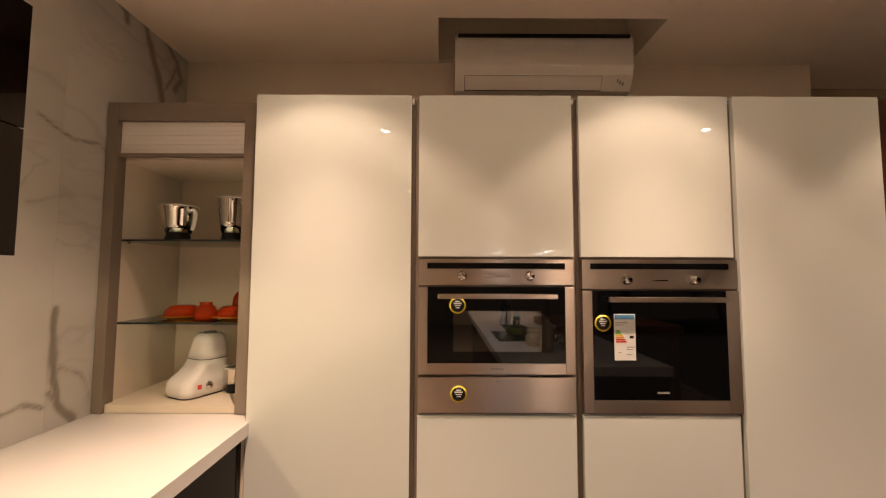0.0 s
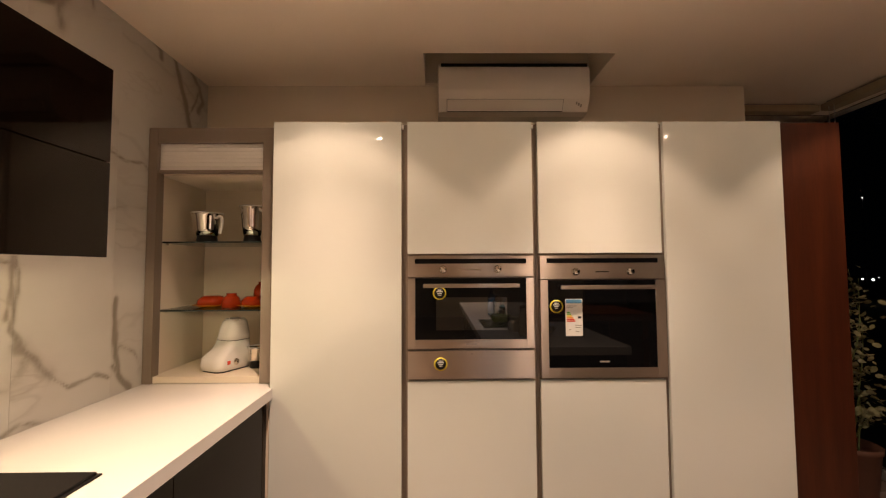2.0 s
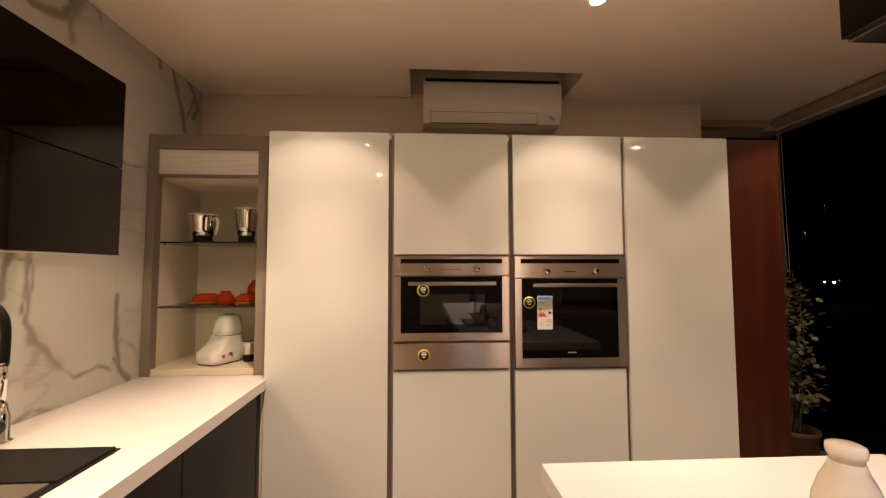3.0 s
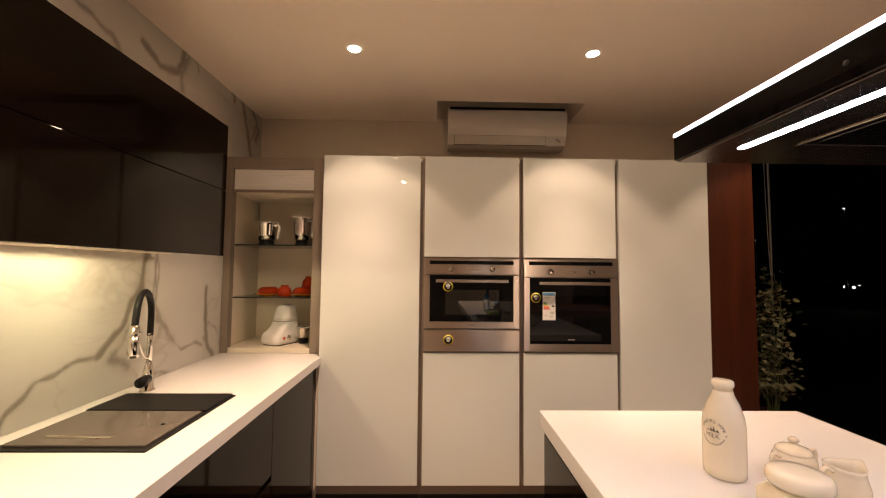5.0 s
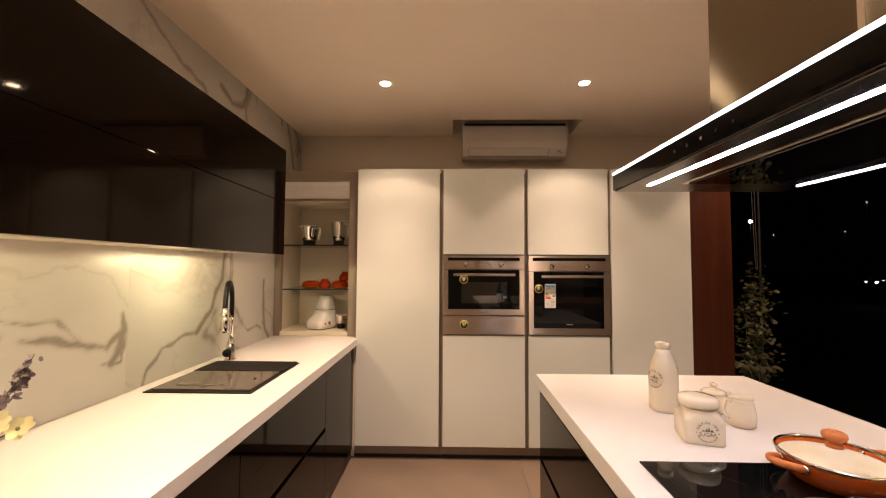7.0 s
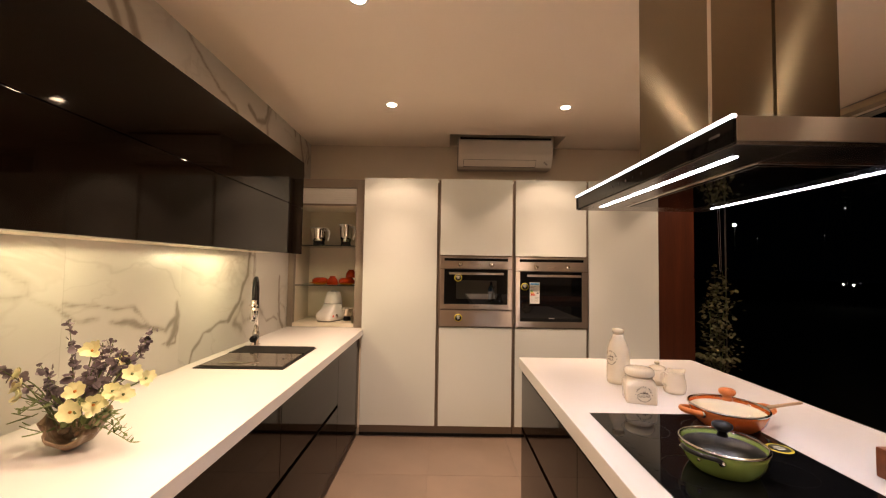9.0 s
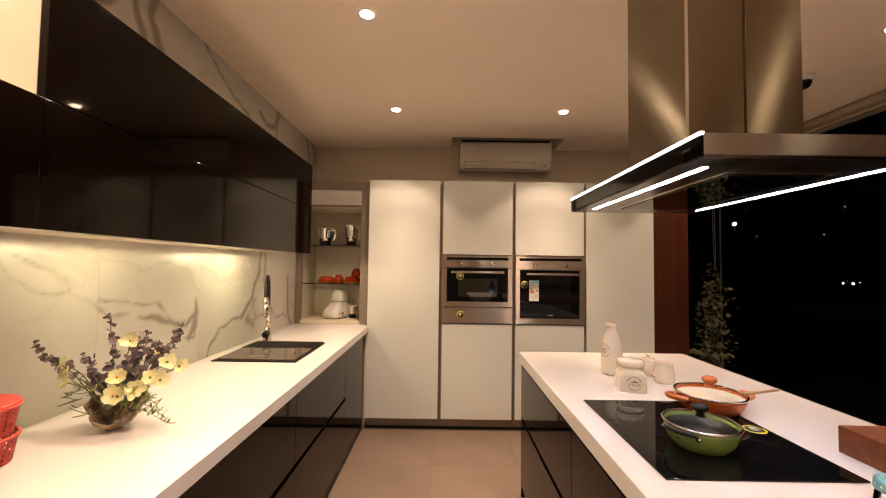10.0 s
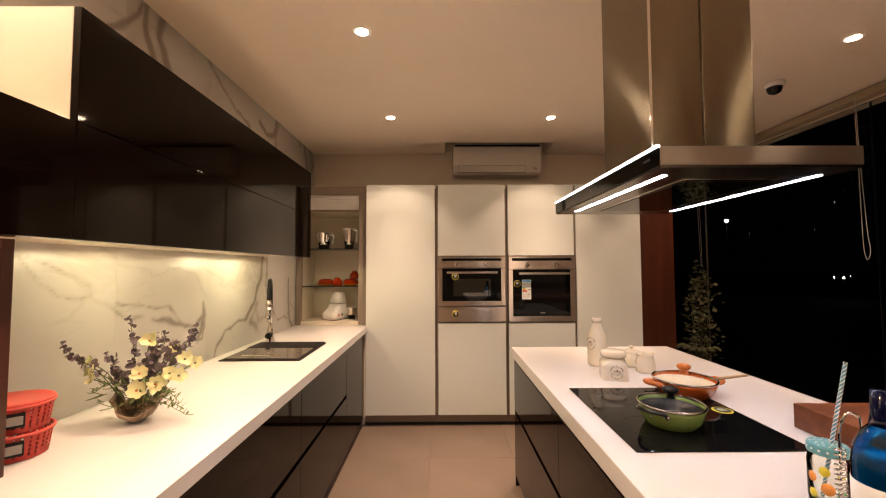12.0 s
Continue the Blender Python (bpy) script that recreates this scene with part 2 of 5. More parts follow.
M_SHELL = material("brown_shell", (0.26, 0.18, 0.11), 0.32, vary=0.7, scale=45, bump=0.9, bump_scale=60)
M_TERRA = material("dark_terracotta", (0.12, 0.05, 0.03), 0.7, vary=0.2)
M_CORD = material("blind_cord", (0.65, 0.62, 0.58), 0.6)
M_BLIND = material("blind_rail", (0.40, 0.32, 0.21), 0.55, vary=0.04)
M_AMBER = material("amber_glass", (0.60, 0.055, 0.008), 0.06, vary=0.05)
M_AMBER_Y = material("yellow_glass", (0.90, 0.34, 0.02), 0.06, vary=0.05)
for m in (M_AMBER, M_AMBER_Y):
    m.node_tree.nodes["Principled BSDF"].inputs["Transmission Weight"].default_value = 0.5
M_GLASS = clear("clear_glass", (0.97, 0.98, 0.97), 1.28)
M_LID = clear("lid_glass", (0.98, 0.98, 0.97), 1.09)
M_SHELF_GLASS = clear("shelf_glass", (0.80, 0.88, 0.84), 1.5)
M_WINDOW = clear("window_glass", (0.95, 0.96, 0.96), 1.10)
M_BLUE_GLASS = clear("blue_glass", (0.12, 0.60, 0.88), 1.5)
M_DEEP_BLUE = material("deep_blue_cap", (0.004, 0.006, 0.035), 0.15, ior=1.35)
M_TEAL = material("teal_lid", (0.12, 0.36, 0.42), 0.35, vary=0.08)
M_STRAW_B = material("blue_straw", (0.13, 0.32, 0.50), 0.35)
M_GRAVEL = material("night_ground", (0.03, 0.03, 0.028), 0.9, vary=0.4, scale=3)
G_DOWN = glowing("downlight_glow", (1.0, 0.78, 0.56), 130.0)
G_HOOD = glowing("hood_led", (0.88, 0.87, 1.0), 62.0)
G_EDGE = glowing("hood_edge_led", (0.93, 0.90, 1.0), 5.0)
G_PUCK = glowing("cabinet_led", (1.0, 0.88, 0.55), 8.0)
G_FAR = glowing("far_lamp", (1.0, 0.93, 0.78), 9.0)


# ---- mesh helpers ----
def box(x0, x1, y0, y1, z0, z1, bevel=0.0015, bm=None):
    """A bevelled block; joined to bm where one is given."""
    b = bmesh.new()
    bmesh.ops.create_cube(b, size=1, matrix=Matrix.LocRotScale(((x0 + x1) / 2, (y0 + y1) / 2, (z0 + z1) / 2), None, (x1 - x0, y1 - y0, z1 - z0)))
    if bevel:
        bmesh.ops.bevel(b, geom=b.edges[:], offset=bevel, segments=2, profile=0.6, affect="EDGES")
    return joined(bm, b)


def joined(bm, b):
    if bm is None:
        return b
    tmp = bpy.data.meshes.new("tmp")
    b.to_mesh(tmp)
    bm.from_mesh(tmp)
    bpy.data.meshes.remove(tmp)
    b.free()
    return bm


def lathe(profile, seg=32, at=(0, 0, 0), sx=1.0, sy=1.0, bm=None):
    """A turned form from (radius, height) pairs."""
    b = bmesh.new()
    rings = []
    for r, z in profile:
        if r < 1e-5:
            rings.append([b.verts.new((at[0], at[1], at[2] + z))])
        else:
            rings.append([b.verts.new((at[0] + sx * r * math.cos(2 * math.pi * k / seg), at[1] + sy * r * math.sin(2 * math.pi * k / seg), at[2] + z)) for k in range(seg)])
    for a, c in zip(rings, rings[1:]):
        for k in range(seg):
            q = [a[k % len(a)], a[(k + 1) % len(a)], c[(k + 1) % len(c)], c[k % len(c)]]
            q = list(dict.fromkeys(q))
            if len(q) > 2:
                b.faces.new(q)
    bmesh.ops.recalc_face_normals(b, faces=b.faces[:])
    for f in b.faces:
        f.smooth = True
    return joined(bm, b)


def tube(points, r, seg=10, bm=None, closed=False, r_end=None):
    """A round bar along a line of points."""
    b = bmesh.new()
    pts = [Vector(p) for p in points]
    rings, up = [], Vector((0.31, 0.17, 0.93)).normalized()
    for i, p in enumerate(pts):
        if closed:
            d = pts[(i + 1) % len(pts)] - pts[i - 1]
        else:
            d = pts[min(i + 1, len(pts) - 1)] - pts[max(i - 1, 0)]
        d.normalize()
        side = d.cross(up)
        if side.length < 1e-3:
            side = d.cross(Vector((1, 0, 0)))
        side.normalize()
        up = side.cross(d).normalized()
        rr = r if r_end is None else r + (r_end - r) * i / max(1, len(pts) - 1)
        rings.append([b.verts.new(p + rr * (math.cos(2 * math.pi * k / seg) * side + math.sin(2 * math.pi * k / seg) * up)) for k in range(seg)])
    pairs = list(zip(rings, rings[1:])) + ([(rings[-1], rings[0])] if closed else [])
    for a, c in pairs:
        for k in range(seg):
            b.faces.new((a[k], a[(k + 1) % seg], c[(k + 1) % seg], c[k]))
    if not closed:
        b.faces.new(rings[0][::-1]), b.faces.new(rings[-1])
    bmesh.ops.recalc_face_normals(b, faces=b.faces[:])
    for f in b.faces:
        f.smooth = True
    return joined(bm, b)


def curve_points(keys, steps=8):
    """A smooth line (Catmull-Rom) through a few points."""
    k = [Vector(p) for p in keys]
    k = [2 * k[0] - k[1]] + k + [2 * k[-1] - k[-2]]
    out = []
    for a, b, c, d in zip(k, k[1:], k[2:], k[3:]):
        for s in range(steps):
            t = s / steps
            out.append(0.5 * (2 * b + (c - a) * t + (2 * a - 5 * b + 4 * c - d) * t * t + (3 * b - a - 3 * c + d) * t ** 3))
    return out + [k[-2]]


def rounded(w, d, r, seg=6):
    """The outline of a rounded rectangle, centred."""
    r = min(r, w / 2 - 1e-4, d / 2 - 1e-4)
    out = []
    for cx, cy, a0 in ((w / 2 - r, d / 2 - r, 0), (-w / 2 + r, d / 2 - r, 90), (-w / 2 + r, -d / 2 + r, 180), (w / 2 - r, -d / 2 + r, 270)):
        for k in range(seg + 1):
            a = radians(a0 + 90 * k / seg)
            out.append((cx + r * math.cos(a), cy + r * math.sin(a)))
    return out


def loft(sections, bm=None):
    """Skins closed sections: (z, width, depth, radius, centre x, centre y)."""
    b = bmesh.new()
    rings = [[b.verts.new((x + cx, y + cy, z)) for x, y in rounded(w, d, r)] for z, w, d, r, cx, cy in sections]
    n = len(rings[0])
    for a, c in zip(rings, rings[1:]):
        for k in range(n):
            b.faces.new((a[k], a[(k + 1) % n], c[(k + 1) % n], c[k]))
    b.faces.new(rings[0][::-1]), b.faces.new(rings[-1])
    bmesh.ops.recalc_face_normals(b, faces=b.faces[:])
    for f in b.faces:
        f.smooth = len(f.verts) == 4
    return joined(bm, b)


def extruded(outline, axis, a, c, bevel=0.0, bm=None, smooth=False):
    """A prism of a flat outline between a and c along the axis x, y or z."""
    b = bmesh.new()
    put = {"x": lambda u, v, w: (w, u, v), "y": lambda u, v, w: (u, w, v), "z": lambda u, v, w: (u, v, w)}[axis]
    one, two = ([b.verts.new(put(u, v, w)) for u, v in outline] for w in (a, c))
    n = len(outline)
    for k in range(n):
        f = b.faces.new((one[k], one[(k + 1) % n], two[(k + 1) % n], two[k]))
        f.smooth = smooth
    b.faces.new(one[::-1]), b.faces.new(two)
    bmesh.ops.recalc_face_normals(b, faces=b.faces[:])
    if bevel:
        bmesh.ops.bevel(b, geom=b.edges[:], offset=bevel, segments=2, profile=0.6, affect="EDGES")
    return joined(bm, b)


def moved(bm, m):
    bm.transform(m)
    return bm


def mesh_object(name, bm, mat):
    me = bpy.data.meshes.new(name)
    bm.to_mesh(me)
    bm.free()
    me.materials.append(mat)
    return new(name, me)


def part(name, bm, mat, parent, label=""):
    ob = mesh_object(name, bm, mat)
    ob.parent = parent
    if label:
        ob["label"] = label
    return ob


def thing(name, label, category, at=(0, 0, 0), turn=0.0, group="", kind=""):
    ob = new(name)
    ob.empty_display_size = 0.05
    ob.location, ob.rotation_euler = at, (0, 0, radians(turn))
    return tagged(ob, label, category, group, kind)


def setting(name, bm, mat, label, category):
    return tagged(mesh_object(name, bm, mat), label, category, kind="structure")


def letters(text, size, bend=None):
    """Flat lettering in the x-z plane facing -y, centred; bend: radius of the upright cylinder that it lies on."""
    cu = bpy.data.curves.new("lettering", "FONT")
    cu.body, cu.size, cu.align_x, cu.align_y, cu.extrude = text, size, "CENTER", "CENTER", 0.0001
    ob = new("lettering", cu)
    me = bpy.data.meshes.new_from_object(ob.evaluated_get(bpy.context.evaluated_depsgraph_get()))
    b = bmesh.new()
    b.from_mesh(me)
    bpy.data.objects.remove(ob), bpy.data.curves.remove(cu), bpy.data.meshes.remove(me)
    for v in b.verts:
        v.co = Vector((v.co.x, -v.co.z, v.co.y))
    return b


def badge(word, radius):
    """A round printed emblem in the x-z plane: a ring of words, a small drawing and a word under it."""
    b = bmesh.new()
    top = "BEAUTIFUL HOME"
    for i, ch in enumerate(top):
        a = radians(72 - 144 * i / (len(top) - 1))
        if ch != " ":
            joined(b, moved(letters(ch, radius * 0.30), Matrix.Translation((-0.82 * radius * math.sin(a), 0, 0.82 * radius * math.cos(a))) @ pose(0, 0, 0, 0, -math.degrees(a), 0)))
    joined(b, moved(letters(word, radius * 0.46), pose(0, 0, -radius * 0.22)))
    for k in range(19):
        a = radians(205 + 130 * k / 18)
        joined(b, moved(box(-0.025 * radius, 0.025 * radius, -0.0001, 0.0001, -0.06 * radius, 0.06 * radius, 0), Matrix.Translation((0.84 * radius * math.cos(a), 0, 0.84 * radius * math.sin(a))) @ pose(0, 0, 0, 0, 90 - math.degrees(a), 0)))
    for u0, u1, h in ((-0.45, -0.2, 0.12), (-0.18, 0.02, 0.3), (0.0, 0.22, 0.4), (0.2, 0.5, 0.2)):
        extruded([(u0 * radius, 0.08 * radius), (u1 * radius, 0.08 * radius), ((u0 + u1) / 2 * radius, (0.08 + h) * radius)], "y", -0.0001, 0.0001, bm=b)
    box(-0.55 * radius, 0.55 * radius, -0.0001, 0.0001, 0.04 * radius, 0.065 * radius, 0, b)
    for s in (-1, 1):
        joined(b, moved(box(-0.04 * radius, 0.04 * radius, -0.0001, 0.0001, -0.04 * radius, 0.04 * radius, 0), pose(s * 0.9 * radius, 0, -0.06 * radius, 0, 45, 0)))
    return b


def wrapped(bm, radius):
    """Bends flat x-z print round an upright cylinder of that radius."""
    for v in bm.verts:
        a, r = v.co.x / radius, radius - v.co.y
        v.co = Vector((r * math.sin(a), -r * math.cos(a), v.co.z))
    return bm


# ---- the room ----
WEST, NORTH, EAST, SOUTH = -1.33, 2.05, 3.0, -8.0
FACE = 1.5

floor = setting("floor", box(WEST - 0.2, EAST + 0.1, SOUTH - 0.2, 2.7, -0.2, -0.006, 0), M_GROUT, "beige matt floor of large square tiles", "floor")

holes = ((0.006, 1.02, 1.68, NORTH),)
bm = bmesh.new()
x0, x1, y0, y1 = holes[0]
for a, b_, c, d in ((WEST - 0.1, EAST + 0.1, SOUTH, y0), (WEST - 0.1, x0, y0, 2.7), (x1, EAST + 0.1, y0, 2.7), (x0, x1, y1, 2.7)):
    box(a, b_, c, d, CEIL, CEIL + 0.02, 0, bm)
for a, b_, c, d in ((x0 - 0.02, x0, y0, y1), (x1, x1 + 0.02, y0, y1), (x0, x1, y0 - 0.02, y0)):
    box(a, b_, c, d, CEIL + 0.02, CEIL + 0.32, 0, bm)
box(WEST - 0.1, EAST + 0.1, SOUTH, 2.7, CEIL + 0.32, CEIL + 0.42, 0, bm)
setting("ceiling", bm, M_CEIL, "plain cream painted ceiling with a cut recess", "ceiling")

setting("wall_north", box(WEST - 0.2, 1.99, NORTH, 2.56, 0, CEIL + 0.32, 0), M_WALL, "plain beige painted wall over the tall cabinets", "wall")
setting("wall_south", box(WEST - 0.2, EAST + 0.2, SOUTH - 0.15, SOUTH, 0, CEIL, 0), M_WALL, "plain beige painted wall", "wall")
setting("wall_east", box(EAST, EAST + 0.15, SOUTH, -4.6, 0, CEIL, 0), M_WALL, "plain beige painted wall beside the glazing", "wall")
wall_west = setting("wall_west", box(WEST - 0.2, WEST - 0.012, SOUTH, NORTH, 0, CEIL, 0), M_WALL, "wall faced with grey-veined white marble slabs", "wall")
VEINS = []


def vein(width, strength, *points):
    VEINS.append((width, strength, np.array(points)))


vein(0.034, 1.0, (0.95, 1.50), (0.91, 1.30), (0.85, 1.23), (0.81, 1.13), (0.73, 1.06), (0.69, 1.02))
vein(0.026, 0.85, (0.69, 1.02), (0.60, 1.02), (0.53, 1.01), (0.45, 0.99), (0.41, 0.94), (0.36, 0.91), (0.34, 0.84))
vein(0.030, 0.8, (0.985, 1.50), (0.995, 1.36), (0.985, 1.24))
vein(0.075, 0.75, (0.84, 1.12), (0.80, 1.04), (0.76, 1.0), (0.86, 0.94))
vein(0.060, 0.75, (1.03, 1.13), (1.10, 1.04), (1.14, 1.01))
vein(0.024, 0.8, (1.13, 1.02), (1.22, 0.95), (1.32, 0.97), (1.395, 0.94))
vein(0.034, 0.95, (1.415, 1.27), (1.415, 1.08), (1.44, 0.94), (1.51, 0.86))
vein(0.030, 0.7, (1.42, 1.07), (1.53, 1.01), (1.57, 0.93))
vein(0.040, 0.9, (0.235, 1.17), (0.235, 1.11), (0.22, 1.05), (0.17, 0.98))
vein(0.028, 0.62, (-0.90, 1.45), (-0.71, 1.40), (-0.65, 1.31), (-0.58, 1.27), (-0.46, 1.26), (-0.36, 1.20))
vein(0.028, 0.62, (-0.80, 1.47), (-0.64, 1.37), (-0.59, 1.36), (-0.51, 1.33), (-0.46, 1.30), (-0.45, 1.26))
vein(0.028, 0.75, (-0.34, 1.19), (-0.29, 1.15), (-0.21, 1.15))
vein(0.022, 0.7, (-0.34, 1.22), (-0.22, 1.20), (-0.04, 1.17), (0.07, 1.08))
vein(0.034, 0.85, (-0.15, 1.13), (-0.04, 1.11), (0.16, 1.05), (0.23, 1.10))
vein(0.040, 1.0, (-0.24, 2.53), (-0.25, 2.43), (-0.22, 2.35), (-0.18, 2.28), (-0.10, 2.10))
vein(0.050, 1.0, (-0.13, 2.53), (-0.16, 2.41), (-0.12, 2.35), (-0.07, 2.27), (0.0, 2.05))
vein(0.036, 0.9, (-0.27, 2.50), (-0.33, 2.38), (-0.42, 2.30), (-0.60, 2.20))
vein(0.032, 0.8, (0.20, 2.53), (0.37, 2.43), (0.53, 2.36), (0.68, 2.33), (0.80, 2.20))
vein(0.045, 1.0, (1.13, 2.53), (1.08, 2.39), (0.96, 2.34), (0.84, 2.40))
vein(0.045, 1.0, (1.74, 2.53), (1.79, 2.44), (1.84, 2.34), (1.88, 2.20))
vein(0.040, 0.9, (1.88, 2.53), (1.96, 2.48), (2.00, 2.40), (1.96, 2.32))
vein(0.022, 0.8, (1.30, 1.93), (1.44, 1.90), (1.54, 1.90), (1.62, 1.87))
vein(0.020, 0.6, (1.30, 1.63), (1.42, 1.68), (1.56, 1.69))
vein(0.028, 0.8, (1.00, 1.44), (1.02, 1.38), (1.01, 1.30), (1.007, 1.20), (1.05, 1.11))
vein(0.020, 0.75, (0.93, 1.43), (0.97, 1.42), (1.00, 1.43))
vein(0.080, 0.62, (0.84, 1.07), (0.88, 0.99), (0.99, 1.00), (1.03, 1.08))
vein(0.020, 0.7, (0.82, 0.98), (0.885, 0.93), (0.91, 0.89))
vein(0.022, 0.8, (0.24, 1.13), (0.247, 1.08), (0.224, 1.02), (0.225, 0.985), (0.14, 0.985))
vein(0.060, 0.75, (1.165, 2.53), (1.13, 2.46), (1.11, 2.38), (1.125, 2.31))
vein(0.026, 0.8, (1.19, 2.525), (1.24, 2.505), (1.25, 2.47))
vein(0.028, 0.8, (0.89, 2.355), (0.95, 2.345), (1.05, 2.37), (1.10, 2.42))
vein(0.030, 0.9, (1.576, 2.54), (1.632, 2.52), (1.645, 2.48))
vein(0.022, 0.8, (1.962, 2.437), (1.927, 2.345), (1.873, 2.276))
vein(0.028, 0.8, (1.403, 0.99), (1.444, 0.92), (1.512, 0.86))
vein(0.024, 0.7, (0.98, 0.86), (1.04, 0.88), (1.12, 0.855))
EDGES = [NORTH, 1.40, 1.005, 0.252, -0.348, -0.95, -1.55, -2.15, -3.0, -4.0, -5.0, -6.0, -7.0, SOUTH]


def marble_slab(a, c):
    """A thin slab whose face carries the strength of the veins that cross it."""
    ny, nz = max(2, int((c - a) / 0.011)), 230
    ys, zs = np.meshgrid(np.linspace(a + 0.0003, c - 0.0003, ny), np.linspace(0, CEIL, nz), indexing="ij")
    y, z = ys.ravel(), zs.ravel()
    drift = np.array([(noise.noise((p * 7, q * 7, 0.3)) + 0.5 * noise.noise((p * 19, q * 19, 2.1)), noise.noise((p * 7, q * 7, 5.7)) + 0.5 * noise.noise((p * 19, q * 19, 8.4))) for p, q in zip(y, z)])
    py, pz = y + 0.016 * drift[:, 0], z + 0.016 * drift[:, 1]
    strong = np.zeros(len(y))
    for width, strength, pts in VEINS:
        for (y0, z0), (y1, z1) in zip(pts, pts[1:]):
            u = np.clip(((py - y0) * (y1 - y0) + (pz - z0) * (z1 - z0)) / ((y1 - y0) ** 2 + (z1 - z0) ** 2), 0, 1)
            d = np.hypot(py - y0 - u * (y1 - y0), pz - z0 - u * (z1 - z0))
            strong = np.maximum(strong, strength * np.clip(1 - d / width, 0, 1))
    k = np.arange(ny * nz).reshape(ny, nz)
    faces = np.stack([k[:-1, :-1], k[1:, :-1], k[1:, 1:], k[:-1, 1:]], -1).reshape(-1, 4)
    me = bpy.data.meshes.new("slab")
    me.from_pydata(np.stack([np.full(len(y), WEST), y, z], -1).tolist(), [], faces.tolist())
    b = box(WEST - 0.012, WEST - 0.0005, a + 0.0006, c - 0.0006, 0, CEIL, 0)
    b.from_mesh(me)
    b.to_mesh(me)
    b.free()
    values = np.zeros(len(me.vertices))
    values[-len(y):] = strong
    me.attributes.new("vein", "FLOAT", "POINT").data.foreach_set("value", values)
    me.materials.append(M_MARBLE)
    ob = new("slab", me)
    ob.parent = wall_west


for a, c in zip(EDGES[1:], EDGES):
    if a > -1.0:
        marble_slab(a, c)
    else:
        part("slab", box(WEST - 0.012, WEST, a + 0.0006, c - 0.0006, 0, CEIL, 0.0006), M_MARBLE, wall_west)


def glazing(name, panes, horizontal):
    """A fixed glass wall: thin joints between tall panes, a slim sill."""
    w = thing(name, "tall fixed night-dark window panes with thin joints", "window", kind="structure")
    for a, c in panes:
        if horizontal:
            part("pane", box(a, c, 2.52, 2.532, 0.06, CEIL, 0), M_WINDOW, w)
            part("sill", box(a, c, 2.49, 2.56, 0.0, 0.06, 0.003), M_GREY, w)
        else:
            part("pane", box(EAST, EAST + 0.012, a + 0.0003, c - 0.0003, 0.06, CEIL, 0), M_WINDOW, w)
            part("sill", box(EAST - 0.03, EAST + 0.04, a, c, 0.0, 0.06, 0.003), M_GREY, w)
            part("joint", box(EAST - 0.002, EAST + 0.013, a - 0.0015, a + 0.0015, 0.06, CEIL, 0), M_BLACK, w)
    return w


east = glazing("window_1", [(0.78, 2.52), (-1.0, 0.78), (-2.8, -1.0), (-4.6, -2.8)], False)
north = glazing("window_2", [(1.99, EAST)], True)
part("joint", box(EAST - 0.003, EAST + 0.006, 2.517, 2.531, 0.06, CEIL, 0.001), M_GREY, north)


def blind(name, bm_rail, bm_gap, at):
    b = thing(name, "rolled-up cream roller blind under the ceiling", "blind", group="roller blinds")
    part("head_rail", bm_rail, M_BLIND, b)
    part("bracket", bm_gap, M_GREY, b)
    return b


side = blind("roller_blind", box(2.72, 2.80, -4.5, 2.30, 2.462, 2.508, 0.006), box(2.74, 2.78, -4.48, 2.28, 2.508, CEIL, 0), 0)
back = blind("roller_blind", box(1.995, 2.715, 2.30, 2.38, 2.462, 2.508, 0.006), box(2.0, 2.70, 2.32, 2.36, 2.508, CEIL, 0), 0)
part("pull_cord", tube(curve_points([(2.72, 0.625, 2.47), (2.715, 0.615, 2.1), (2.71, 0.607, 1.62), (2.71, 0.602, 1.46), (2.71, 0.585, 1.40), (2.71, 0.565, 1.46), (2.71, 0.578, 1.6), (2.715, 0.605, 2.1), (2.72, 0.615, 2.47)], 6), 0.0015, 6), M_CORD, side, "beaded looped cord")
part("pull_cord", tube(curve_points([(2.715, 2.24, 2.47), (2.715, 2.23, 2.0), (2.715, 2.21, 1.42), (2.715, 2.20, 1.38), (2.715, 2.19, 1.42), (2.715, 2.20, 2.0), (2.715, 2.205, 2.47)], 6), 0.0016, 6), M_CORD, side, "thin hanging cord")

# outside: dark ground and a few distant lamps
setting("ground", box(-60, 80, -60, 80, -0.45, -0.4, 0), M_GRAVEL, "unlit ground outside at night", "ground")
for x, y, z, r in ((14.75, 18.1, 3.62, 0.085), (20.2, 18.1, 0.74, 0.035), (20.7, 18.1, 0.70, 0.05), (20.4, 18.1, 4.65, 0.018), (19.2, 18.0, 3.2, 0.012), (16.6, 19.0, 3.1, 0.010), (22.0, 19.0, 0.8, 0.012)):
    lamp = thing("garden_lamp", "small distant lamp lit in the dark", "lamp", (x, y, -0.4), group="distant lamps")
    part("post", lathe([(0.0, 0), (0.012, 0), (0.008, z + 0.4), (0.0, z + 0.4)], 8), M_BLACK, lamp)
    part("globe", lathe([(0, z + 0.4), (r * 0.7, z + 0.4 + r * 0.3), (r, z + 0.4 + r), (r * 0.7, z + 0.4 + 1.7 * r), (0, z + 0.4 + 2 * r)], 12), G_FAR, lamp)


